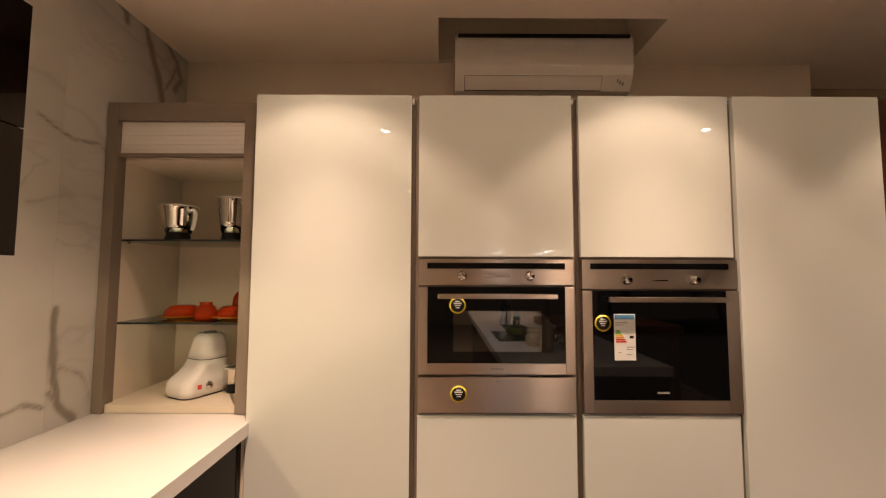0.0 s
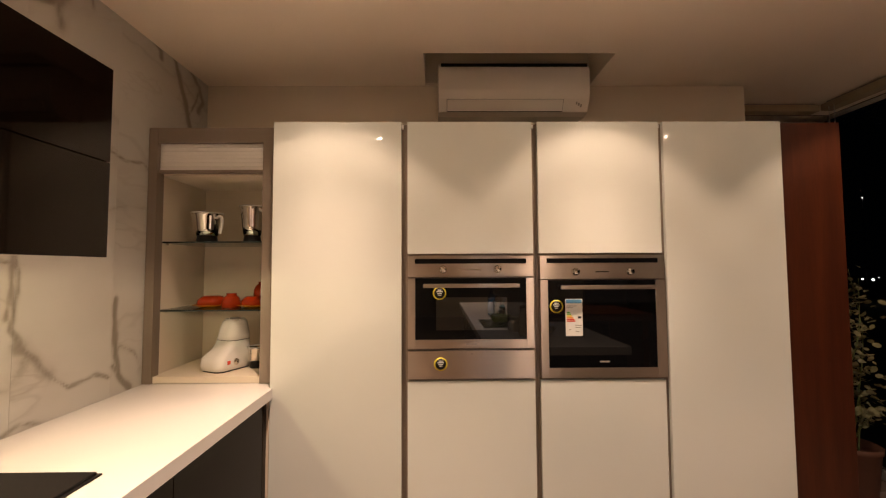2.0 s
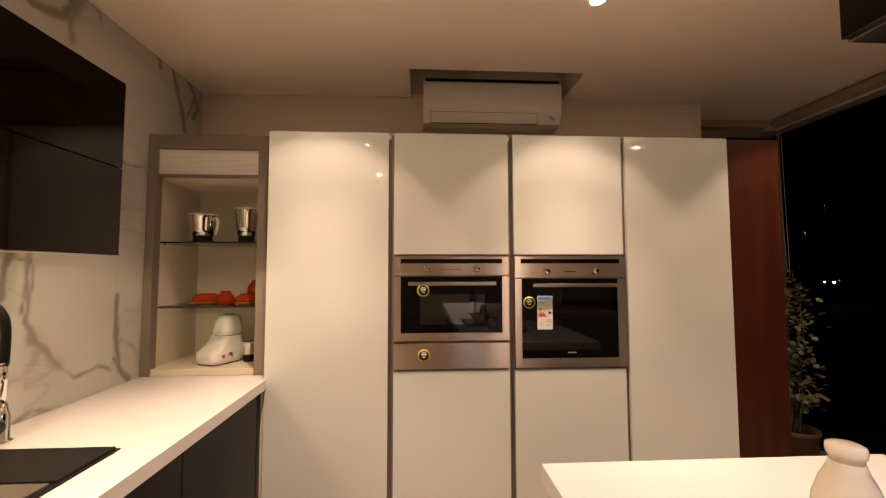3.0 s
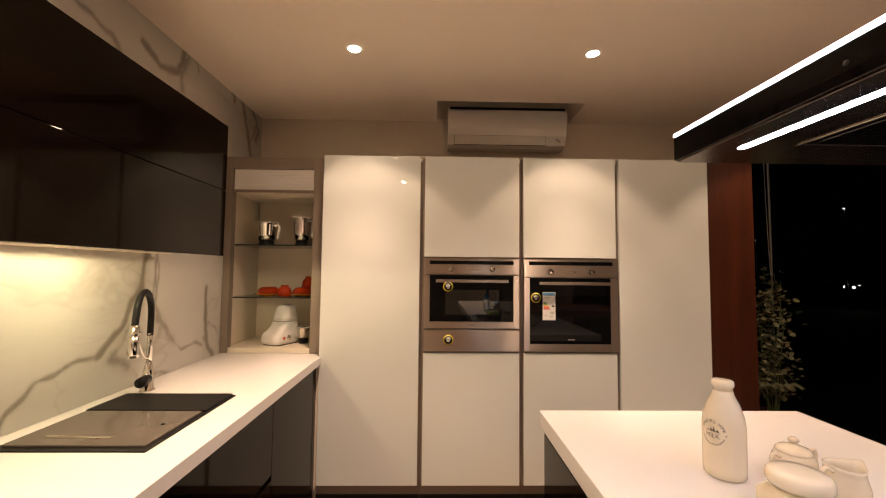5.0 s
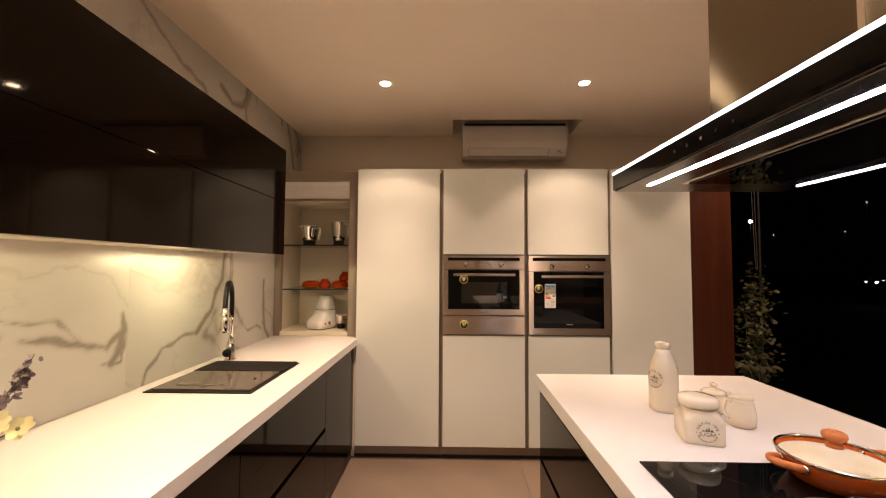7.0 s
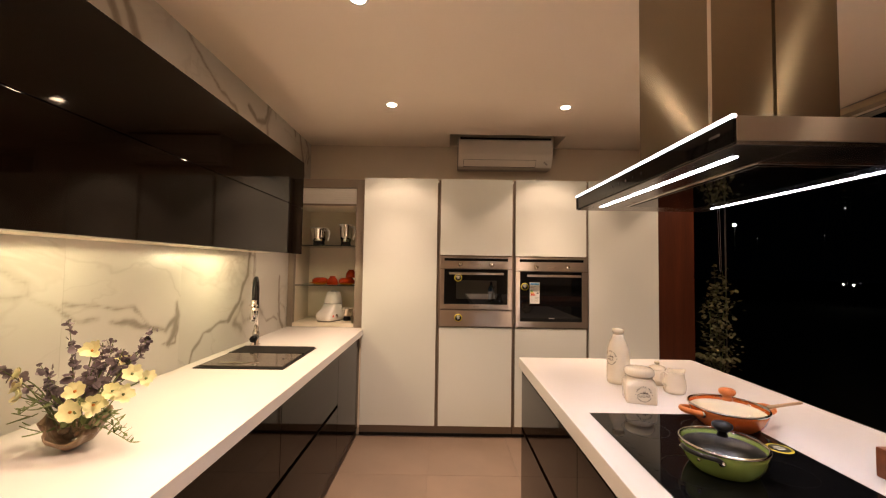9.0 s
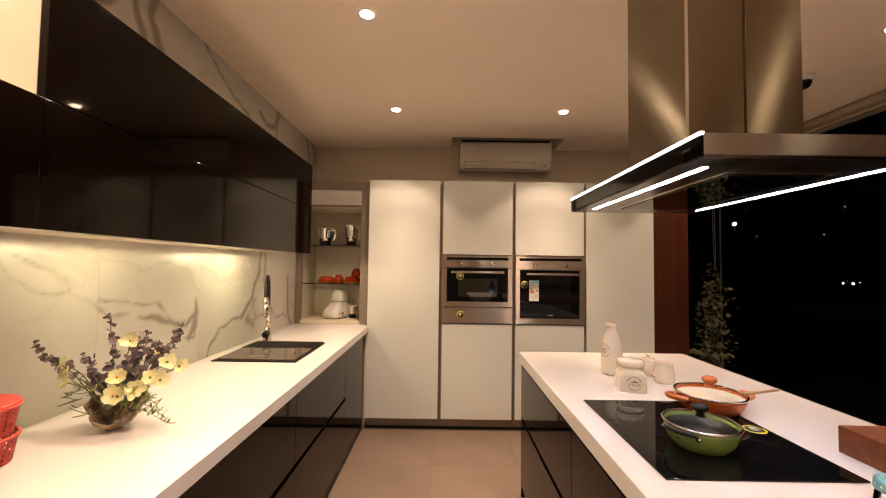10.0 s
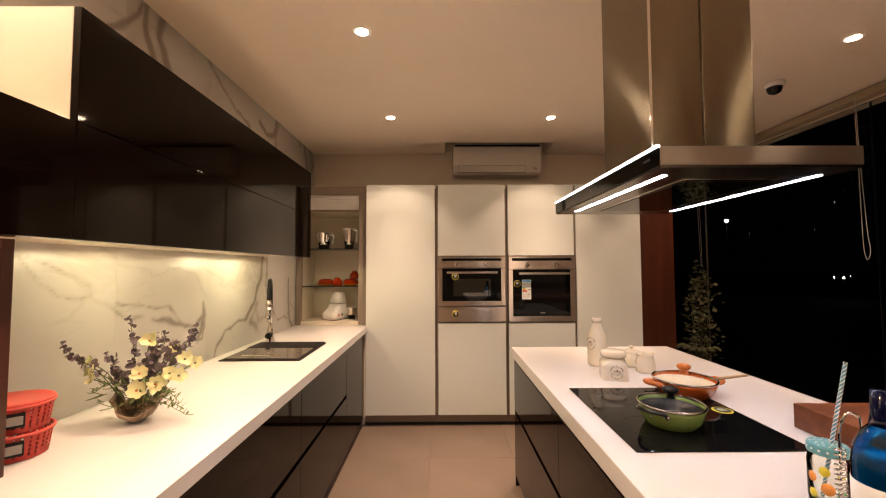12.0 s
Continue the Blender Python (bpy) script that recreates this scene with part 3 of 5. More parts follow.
def downlight():
    d = thing("downlight", "round recessed warm downlight, switched on", "ceiling light", group="ceiling downlights")
    part("trim", lathe([(0.029, 0.0), (0.031, -0.004), (0.043, -0.004), (0.045, 0.0)], 32), M_PLASTIC, d)
    part("diffuser", lathe([(0.0, -0.0025), (0.030, -0.0025), (0.030, 0.0)], 32), G_DOWN, d)
    return d


first = downlight()
first.location = (*DOWNLIGHTS[0], CEIL)
# the last one is the added downlight near the marble, out of view
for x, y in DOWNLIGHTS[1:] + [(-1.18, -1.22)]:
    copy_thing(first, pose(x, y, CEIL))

# ---- tall cabinets with the ovens ----
TOP = 2.087
DOORS = [(-0.69, -0.09), (-0.062, 0.524), (0.551, 1.128), (1.150, 1.715)]
CELLS = [(-0.70, -0.076), (-0.076, 0.5375), (0.5375, 1.139), (1.139, 1.72)]


def tall_cabinet(i, label, splits):
    c = thing("tall_cabinet", label, "cabinet", (CELLS[i][0], FACE, 0), group="tall wall of cabinets")
    w = CELLS[i][1] - CELLS[i][0]
    part("body", box(0.0008, w - 0.0008, 0.024, 0.545, 0.095, TOP - 0.004, 0.0008), M_TAUPE, c, "taupe carcass and recessed grip strips")
    part("plinth", box(0.0008, w - 0.0008, 0.045, 0.065, 0.022, 0.095, 0.0008), M_TAUPE, c)
    part("plinth_seal", box(0.0008, w - 0.0008, 0.038, 0.060, 0.0, 0.022, 0.0008), M_BLACK, c)
    a, b_ = DOORS[i][0] - CELLS[i][0], DOORS[i][1] - CELLS[i][0]
    for z0, z1 in splits:
        part("door", box(a, b_, 0.0, 0.022, z0, z1, 0.0016), M_WHITE, c)
    part("grip_cap", box(w - 0.020, w - 0.004, 0.006, 0.03, TOP - 0.03, TOP - 0.012, 0.001), M_PLASTIC, c)
    return c


larder = tall_cabinet(0, "tall white gloss larder cabinet with one door", [(0.095, TOP)])
part("filler_strip", box(-0.0045, 0.0075, 0.002, 0.022, 0.075, 0.80, 0.0008), M_CREAM, larder, "narrow cream filler strip")
tall_cabinet(1, "white gloss cabinet housing the compact oven", [(0.095, 0.877), (1.462, TOP)])
tall_cabinet(2, "white gloss cabinet housing the black oven", [(0.095, 0.877), (1.462, TOP)])
tall_cabinet(3, "tall white gloss cabinet beside the wood panel", [(0.095, TOP)])

wood_end = thing("end_panel", "tall reddish-brown wood panel beside white cabinets", "panel")
part("panel", box(1.722, 2.015, 1.515, NORTH, 0.0, TOP, 0.002), M_WOOD, wood_end)


def sticker(parent, x, z, y, r=0.031):
    s = part("sticker", moved(lathe([(0, 0), (r, 0), (r, 0.0006), (0, 0.0006)], 32), pose(x, y, z, 90)), M_YELLOW, parent, "round yellow and black sticker")
    part("print", moved(lathe([(0, 0), (r * 0.80, 0), (r * 0.80, 0.0008), (0, 0.0008)], 32), pose(x, y - 0.0004, z, 90)), M_BLACK, s)
    for k, (w, h) in enumerate(((0.5, 0.14), (0.8, 0.16), (0.6, 0.12), (0.4, 0.10))):
        part("line", box(x - w * r * 0.6, x + w * r * 0.6, y - 0.0016, y - 0.001, z + (0.38 - 0.24 * k) * r, z + (0.38 + h - 0.24 * k) * r, 0), M_PAPER, s)


def knob(parent, x, z, y):
    k = part("knob", moved(lathe([(0, 0), (0.019, 0), (0.019, 0.006), (0.0165, 0.008), (0.0155, 0.022), (0.013, 0.024), (0, 0.024)], 28), pose(x, y, z, 90)), M_CHROME, parent)
    part("pointer", box(x - 0.0015, x + 0.0015, y - 0.0255, y - 0.023, z + 0.002, z + 0.014, 0), M_BLACK, k)


def oven_front(o, w, z_panel, z_top, knobs, bar):
    """The control strip of an oven, with its dark display slot, two knobs and a fine bar."""
    part("control_panel", box(0, w, -0.004, 0.03, z_panel, z_top, 0.002), M_STEEL, o)
    part("display", box(0.032, w - 0.034, -0.0055, -0.003, z_top - 0.036, z_top - 0.014, 0.0008), M_BLACK_GLASS, o)
    for x in knobs:
        knob(o, x, z_panel + 0.034, -0.004)
    part("trim_bar", box(bar[0], bar[1], -0.0075, -0.003, z_panel + 0.030, z_panel + 0.036, 0.001), M_CHROME, o)


Z0, Z1 = 0.885, 1.452
oven = thing("compact_oven", "stainless steel compact oven with black glass door", "oven", (-0.060, FACE, Z0))
W = 0.583
part("body", box(0.01, W - 0.01, 0.03, 0.5, 0.0, Z1 - Z0, 0), M_BLACK, oven)
H = Z1 - Z0
oven_front(oven, W, H - 0.097, H, (0.162, 0.415), (0.238, 0.340))
door = part("door", box(0.034, W - 0.036, -0.005, 0.018, 0.182, H - 0.104, 0.0008), M_BLACK_GLASS, oven, "black glass door in a steel frame")
part("stile", box(0, 0.034, -0.006, 0.02, 0.142, H - 0.104, 0.0015), M_STEEL, door)
part("stile", box(W - 0.036, W, -0.006, 0.02, 0.142, H - 0.104, 0.0015), M_STEEL, door)
part("bottom_rail", box(0.034, W - 0.036, -0.006, 0.02, 0.142, 0.182, 0.0015), M_STEEL, door)
part("window", box(0.13, W - 0.125, -0.0056, -0.005, 0.225, 0.375, 0.0), material("oven_window", (0.010, 0.010, 0.009), 0.03, vary=0.1, rough_vary=0.01, ior=2.0), door)
bm = box(0.072, W - 0.072, -0.045, -0.032, H - 0.146, H - 0.128, 0.003)
for x in (0.085, W - 0.097):
    box(x, x + 0.012, -0.034, -0.004, H - 0.143, H - 0.131, 0.001, bm)
part("handle", bm, M_STEEL, door)
sticker(oven, 0.146, H - 0.172, -0.006)
part("emblem", box(0.268, 0.316, -0.0068, -0.0058, 0.158, 0.166, 0), M_GREY, oven)
drawer = part("warming_drawer", box(0, W, -0.006, 0.02, 0.004, 0.132, 0.0015), M_STEEL, oven, "plain steel warming drawer")
sticker(oven, 0.150, 0.072, -0.007)
part("mark", box(0.288, 0.300, -0.0068, -0.0058, 0.115, 0.120, 0), M_GREY, oven)

oven = thing("oven", "stainless steel oven with large black glass door", "oven", (0.552, FACE, Z0))
W = 0.585
part("body", box(0.01, W - 0.01, 0.03, 0.5, 0.0, H, 0), M_BLACK, oven)
oven_front(oven, W, H - 0.110, H, (0.165, 0.418), (0.258, 0.322))
door = part("door", box(0.037, W - 0.048, -0.005, 0.018, 0.050, H - 0.116, 0.0008), M_BLACK_GLASS, oven, "black glass door in a steel frame")
part("stile", box(0, 0.037, -0.006, 0.02, 0.004, H - 0.116, 0.0015), M_STEEL, door)
part("stile", box(W - 0.048, W, -0.006, 0.02, 0.004, H - 0.116, 0.0015), M_STEEL, door)
part("bottom_rail", box(0.037, W - 0.048, -0.006, 0.02, 0.004, 0.050, 0.0015), M_STEEL, door)
bm = box(0.086, W - 0.064, -0.045, -0.032, H - 0.156, H - 0.138, 0.003)
for x in (0.10, W - 0.088):
    box(x, x + 0.012, -0.034, -0.004, H - 0.153, H - 0.141, 0.001, bm)
part("handle", bm, M_STEEL, door)
sticker(oven, 0.074, H - 0.236, -0.006)
part("emblem", box(0.27, 0.315, -0.0058, -0.005, 0.074, 0.081, 0), M_GREY, oven)
tag = part("energy_label", box(0.115, 0.194, -0.0062, -0.0052, H - 0.372, H - 0.202, 0), M_PAPER, oven, "white energy label with coloured arrows")
part("header", box(0.118, 0.191, -0.0068, -0.0062, H - 0.222, H - 0.205, 0), M_BLUE_P, tag)
for k, (m, w) in enumerate(((M_GREEN_P, 0.014), (M_GREEN_P, 0.018), (M_YELLOW, 0.023), (M_ORANGE_PR, 0.028), (M_RED_P, 0.033), (M_RED_P, 0.038))):
    z = H - 0.268 - 0.0078 * k
    part("arrow", extruded([(0.121, z), (0.121 + w, z), (0.124 + w, z + 0.003), (0.121 + w, z + 0.006), (0.121, z + 0.006)], "y", -0.0068, -0.0062), m, tag)
part("rating", box(0.172, 0.187, -0.0068, -0.0062, H - 0.292, H - 0.282, 0), M_BLACK, tag)
for k, (a, b_) in enumerate(((0.120, 0.165), (0.120, 0.150), (0.160, 0.188), (0.160, 0.184), (0.130, 0.140), (0.160, 0.178))):
    z = (H - 0.236, H - 0.244, H - 0.325, H - 0.334, H - 0.345, H - 0.352)[k]
    part("line", box(a, b_, -0.0068, -0.0062, z, z + 0.0028, 0), M_GREY, tag)

# ---- roller-shutter unit in the corner ----
U0, U1, UF = WEST + 0.004, -0.703, 1.575
unit = thing("appliance_cabinet", "taupe corner cabinet with raised roller shutter, half full", "cabinet", (0, 0, 0))
part("stile", box(U0, -1.283, UF, UF + 0.05, 0.853, TOP, 0.001), M_TAUPE, unit)
part("stile", box(-0.772, U1, UF, UF + 0.05, 0.853, TOP, 0.001), M_TAUPE, unit)
part("top_rail", box(-1.283, -0.772, UF + 0.002, UF + 0.05, 2.014, TOP, 0.001), M_TAUPE, unit)
part("side", box(U0, -1.297, UF + 0.05, NORTH - 0.002, 0.853, TOP, 0.001), M_CREAM, unit)
part("side", box(-0.735, U1, UF + 0.05, NORTH - 0.002, 0.853, TOP, 0.001), M_CREAM, unit)
part("back", box(-1.297, -0.735, 2.0, 2.016, 0.853, TOP, 0.001), M_CREAM, unit)
part("top", box(-1.297, -0.735, UF + 0.05, 2.0, 1.862, 1.88, 0.001), M_CREAM, unit)
part("base", box(-1.297, -0.735, UF + 0.012, 2.0, 0.853, 0.884, 0.001), M_CREAM, unit)
shutter = part("shutter", box(-1.283, -0.772, UF + 0.03, UF + 0.036, 1.882, 2.014, 0), M_PLASTIC, unit, "white slatted roller shutter, rolled up")
for k in range(7):
    part("slat", box(-1.283, -0.772, UF + 0.02, UF + 0.030, 1.882 + 0.0188 * k, 1.9004 + 0.0188 * k, 0.002), M_PLASTIC, shutter)
part("shutter_bar", box(-1.283, -0.772, UF + 0.012, UF + 0.03, 1.866, 1.882, 0.003), M_TAUPE, unit)
for z in (1.530, 1.193):
    shelf = part("glass_shelf", box(-1.295, -0.737, UF + 0.055, 1.995, z - 0.004, z + 0.004, 0.0005), M_SHELF_GLASS, unit, "clear glass shelf with a dark edge")
    part("edge", box(-1.295, -0.737, UF + 0.052, UF + 0.055, z - 0.004, z + 0.004, 0), material("glass_edge", (0.02, 0.03, 0.028), 0.1), shelf)
    for x in (-1.294, -0.745):
        part("peg", box(x, x + 0.006, UF + 0.09, UF + 0.104, z - 0.012, z - 0.0045, 0.001), M_CHROME, shelf)

# ---- worktop run along the marble ----
WT, SLAB, RUN_SLAB = 0.851, 0.058, 0.046
sx0, sx1, sy0, sy1 = -1.245, -0.825, 0.262, 0.748
bm = bmesh.new()
for a, b_, c, d in ((WEST + 0.001, sx0, sy0, sy1), (sx1, -0.678, sy0, sy1), (WEST + 0.001, -0.678, -3.4, sy0), (WEST + 0.001, -0.678, sy1, UF + 0.45)):
    box(a, b_, c, d, WT - RUN_SLAB, WT, 0, bm)
bmesh.ops.remove_doubles(bm, verts=bm.verts[:], dist=1e-5)
top = tagged(mesh_object("worktop", bm, M_TOP), "long white quartz worktop with a sink cut-out", "worktop")


def drawer_unit(name, label, x, y0, y1, facing, depth, group, slab):
    """A base unit of two handleless drawers whose fronts lie at x and face +x or -x."""
    c = thing(name, label, "cabinet", (x, y0, 0), group=group)
    s, w = facing, y1 - y0
    f0, f1 = sorted((0, -0.02 * s))
    b0, b1 = sorted((-0.0225 * s, -depth * s))
    part("body", box(b0, b1, 0.0008, w - 0.0008, 0.075, WT - slab - 0.002, 0.0005), M_SHADOW, c)
    k0, k1 = sorted((-0.06 * s, -0.075 * s))
    part("plinth", box(k0, k1, 0, w, 0.0, 0.075, 0), M_SHADOW, c)
    part("drawer_front", box(f0, f1, 0.0015, w - 0.0015, 0.075, 0.448, 0.0012), M_BROWN, c)
    part("drawer_front", box(f0, f1, 0.0015, w - 0.0015, 0.472, WT - slab - 0.022, 0.0012), M_BROWN, c)
    return c


for a, c in ((-0.02, 0.88), (-0.92, -0.02), (-1.82, -0.92), (-2.72, -1.82)):
    drawer_unit("base_cabinet", "dark brown gloss drawer unit under white worktop", -0.705, a, c, 1, 0.6, "drawer units under the worktop", RUN_SLAB)
filler = thing("base_cabinet", "dark brown gloss blind corner unit beside drawers", "cabinet", (-0.705, 0.88, 0), group="drawer units under the worktop")
part("front", box(-0.02, 0, 0.0015, 0.665, 0.075, WT - RUN_SLAB - 0.022, 0.0012), M_BROWN, filler)
part("body", box(-0.6, -0.0225, 0.001, 0.69, 0.075, WT - RUN_SLAB - 0.002, 0.0005), M_SHADOW, filler)
part("plinth", box(-0.075, -0.06, 0, 0.665, 0, 0.075, 0), M_SHADOW, filler)
part("end_strip", box(-0.02, 0.004, 0.668, 0.69, 0.0, WT - RUN_SLAB - 0.002, 0.001), M_CREAM, filler)

# ---- wall cabinets over the worktop ----
CX, CB, CM, CT = -1.0, 1.440, 1.748, 2.062


def wall_cabinet(y0, y1, upper, label):
    c = thing("wall_cabinet", label, "cabinet", (0, 0, 0), group="wall cabinets over the worktop")
    part("body", box(WEST + 0.001, CX - 0.022, y0 + 0.001, y1 - 0.001, CB + 0.004, CM, 0.0008), M_CREAM, c, "cream carcass")
    part("lift_door", box(CX - 0.021, CX, y0 + 0.001, y1 - 0.001, CB - 0.004, CM - 0.0015, 0.0012), M_BROWN, c)
    part("light_rail", box(CX - 0.080, CX - 0.024, y0 + 0.002, y1 - 0.002, CB - 0.003, CB + 0.0035, 0.0008), M_CHROME, c, "slim bright metal edge")
    if upper:
        part("upper_body", box(WEST + 0.001, CX - 0.022, y0 + 0.001, y1 - 0.001, CM + 0.001, CT, 0.0008), M_CREAM, c, "cream carcass side")
        part("upper_door", box(CX - 0.021, CX, y0 + 0.001, y1 - 0.001, CM + 0.0015, CT, 0.0012), M_BROWN, c)
    return c


wall_cabinet(-0.895, 0.97, True, "dark brown gloss wall cabinet with two lift-up doors")
wall_cabinet(-2.72, -0.895, False, "low dark brown gloss wall cabinet beside taller one")
for y in (0.47, -0.45):
    p = thing("cabinet_light", "small round light under the wall cabinet, on", "light", (-1.08, y, CB + 0.004), group="lights under the wall cabinets")
    part("ring", lathe([(0.026, 0), (0.028, -0.006), (0.034, -0.006), (0.035, 0)], 24), M_CHROME, p)
    part("lens", lathe([(0, -0.003), (0.027, -0.003), (0.027, 0)], 24), G_PUCK, p)
post = thing("end_panel", "reddish-brown wood panel standing on the worktop", "panel")
part("panel", box(WEST + 0.002, -1.115, -0.955, -0.925, WT, CB - 0.005, 0.0015), M_WOOD, post)

# ---- island ----
IX0, IX1, IY0, IY1 = 0.408, 1.405, -2.9, 0.604
island_top = tagged(mesh_object("worktop", box(IX0, IX1, IY0, IY1, WT - SLAB, WT, 0.003), M_TOP), "white quartz island worktop with a flush hob", "worktop")
for a, c in ((-0.34, 0.580), (-1.24, -0.34), (-2.14, -1.24)):
    drawer_unit("island_cabinet", "dark brown gloss drawer unit of the island", 0.421, a, c, -1, 0.94, "drawer units of the island", SLAB)
end = thing("end_panel", "dark brown gloss end panel of the island", "panel")
part("panel", box(0.424, 1.375, 0.5815, 0.597, 0.0, WT - SLAB - 0.001, 0.0012), M_BROWN, end)

bar = thing("breakfast_bar", "thick reddish walnut slab resting on the white island", "bar counter")
part("slab", box(1.076, 2.25, -1.55, -0.660, WT + 0.0005, WT + 0.075, 0.003), M_WALNUT, bar)
part("leg", box(2.16, 2.22, -1.5, -0.70, 0.0, WT, 0.003), M_WALNUT, bar)

hob = thing("induction_hob", "black glass induction hob set into white worktop", "hob")
part("glass", box(0.492, 0.988, -0.826, -0.264, WT + 0.0005, WT + 0.005, 0.0012), M_BLACK_GLASS, hob)
M_MARK = material("hob_print", (0.008, 0.008, 0.008), 0.05, rough_vary=0.01, ior=1.33)
for x, y, r in ((0.62, -0.66, 0.085), (0.62, -0.40, 0.07), (0.84, -0.66, 0.07), (0.84, -0.40, 0.09)):
    part("zone_ring", lathe([(r - 0.0015, 0), (r - 0.0015, 0.0004), (r, 0.0004), (r, 0)], 48, (x, y, WT + 0.005)), M_MARK, hob)
for k in range(9):
    part("touch_mark", box(0.512, 0.520, -0.70 + 0.04 * k, -0.688 + 0.04 * k, WT + 0.005, WT + 0.0054, 0), M_MARK, hob)
s = part("sticker", lathe([(0, 0), (0.033, 0), (0.033, 0.0006), (0, 0.0006)], 32, (0.945, -0.525, WT + 0.005)), M_YELLOW, hob, "round yellow and black sticker")
part("print", lathe([(0, 0), (0.026, 0), (0.026, 0.0010), (0, 0.0010)], 32, (0.945, -0.525, WT + 0.005)), M_BLACK, s)
for k, w in enumerate((0.010, 0.016, 0.012)):
    part("line", box(0.945 - w, 0.945 + w, -0.517 - 0.009 * k, -0.513 - 0.009 * k, WT + 0.0061, WT + 0.0066, 0), M_PAPER, s)

# ---- island hood ----
HX0, HX1, HY0, HY1, HZ0, HZ1 = 0.486, 0.992, -0.981, -0.138, 1.600, 1.654
hood = thing("cooker_hood", "brushed steel island hood with lit light strips", "cooker hood")
part("canopy", box(HX0 + 0.006, HX1, HY0, HY1, HZ0 + 0.008, HZ1, 0.0015), M_STEEL, hood)
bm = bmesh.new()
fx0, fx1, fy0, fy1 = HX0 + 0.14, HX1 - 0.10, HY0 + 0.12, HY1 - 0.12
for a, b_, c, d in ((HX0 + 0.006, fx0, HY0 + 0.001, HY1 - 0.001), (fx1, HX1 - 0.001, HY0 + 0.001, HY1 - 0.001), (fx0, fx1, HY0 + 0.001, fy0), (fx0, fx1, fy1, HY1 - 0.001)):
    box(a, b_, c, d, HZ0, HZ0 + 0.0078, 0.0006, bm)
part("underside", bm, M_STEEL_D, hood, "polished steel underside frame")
part("filter_panel", box(fx0 + 0.012, fx1 - 0.012, fy0 + 0.012, fy1 - 0.012, HZ0 - 0.004, HZ0 + 0.004, 0.002), M_BLACK_GLASS, hood, "black glass suction panel")
for a, b_, c, d in ((fx0, fx0 + 0.008, fy0, fy1), (fx1 - 0.008, fx1, fy0, fy1), (fx0 + 0.008, fx1 - 0.008, fy0, fy0 + 0.008), (fx0 + 0.008, fx1 - 0.008, fy1 - 0.008, fy1)):
    part("panel_trim", box(a, b_, c, d, HZ0 - 0.002, HZ0 + 0.005, 0.0006), M_CHROME, hood)
part("control_glass", box(HX0, HX0 + 0.006, HY0, HY1, HZ0 + 0.003, HZ1 - 0.0045, 0.0008), M_BLACK_GLASS, hood, "black glass control strip")
part("edge_light", box(HX0 - 0.0015, HX0 + 0.008, HY0 + 0.001, HY1 - 0.001, HZ1 - 0.0040, HZ1 + 0.003, 0.001), G_EDGE, hood, "bright white edge light")
part("edge_light", box(HX1 - 0.004, HX1 + 0.0015, HY0 + 0.01, HY1 - 0.01, HZ1 - 0.0035, HZ1 + 0.002, 0.001), G_EDGE, hood, "bright white edge light")
for x in (HX0 + 0.062, HX1 - 0.030):
    part("light_strip", extruded([(u + x, v - 0.567) for u, v in rounded(0.016, 0.675, 0.0079)], "z", HZ0 - 0.0004, HZ0 + 0.002), G_HOOD, hood, "white light strip")
for k in range(5):
    part("button", moved(lathe([(0, 0), (0.0035, 0), (0.0035, 0.0006), (0, 0.0006)], 16), pose(HX0, -0.47 - 0.045 * k, HZ0 + 0.026, 0, -90, 0)), M_GREY if k == 2 else M_BLACK, hood)
part("emblem", box(HX0 - 0.0006, HX0 + 0.0002, HY0 + 0.035, HY0 + 0.065, HZ0 + 0.027, HZ0 + 0.032, 0), material("dim_print", (0.08, 0.075, 0.07), 0.4), hood)
chim = part("chimney", box(0.593, 0.905, -0.765, -0.43, HZ1, CEIL, 0.002), M_STEEL_V, hood, "brushed steel chimney duct")
part("seam", box(0.749, 0.757, -0.7705, -0.764, HZ1 + 0.001, CEIL - 0.002, 0.001), M_STEEL_V, chim)
part("corner_strip", box(0.5905, 0.597, -0.7675, -0.761, HZ1 + 0.001, CEIL - 0.002, 0.002), M_CHROME, chim)

# ---- air conditioner in the ceiling recess ----
ac = thing("air_conditioner", "cream wall-mounted split air conditioner", "air conditioner", (0.085, 0, 0))
AW, AZ0, AZ1 = 0.86, 2.278, 2.555
prof = [(2.045, AZ0 + 0.01), (1.93, AZ0), (1.885, AZ0 + 0.012), (1.85, AZ0 + 0.075), (1.84, AZ0 + 0.12), (1.838, AZ1 - 0.035), (1.845, AZ1 - 0.012), (1.86, AZ1), (2.045, AZ1)]
part("casing", extruded(prof, "x", 0, AW, 0.006), M_AC, ac)
part("flap", moved(box(0.05, AW - 0.15, -0.003, 0.003, -0.032, 0.032, 0.002), pose(0, 1.866, AZ0 + 0.043, 30)), M_AC, ac)
part("flap_gap", moved(box(0.0475, AW - 0.1475, 0.001, 0.006, -0.0365, 0.0335, 0.001), pose(0, 1.866, AZ0 + 0.043, 30)), M_BLACK, ac)
part("air_grille", box(0.015, AW - 0.015, 1.836, 1.90, AZ1 - 0.022, AZ1 - 0.004, 0.002), M_BLACK, ac)
for k in range(3):
    part("indicator", moved(box(AW - 0.075 + 0.012 * k, AW - 0.067 + 0.012 * k, -0.002, 0.002, -0.008, 0.008, 0), pose(0, 1.863, AZ0 + 0.055 - 0.008 * k, 30)), M_GREY, ac)

dome = thing("dome_camera", "small dark dome camera on the ceiling", "camera", (2.08, 0.50, CEIL))
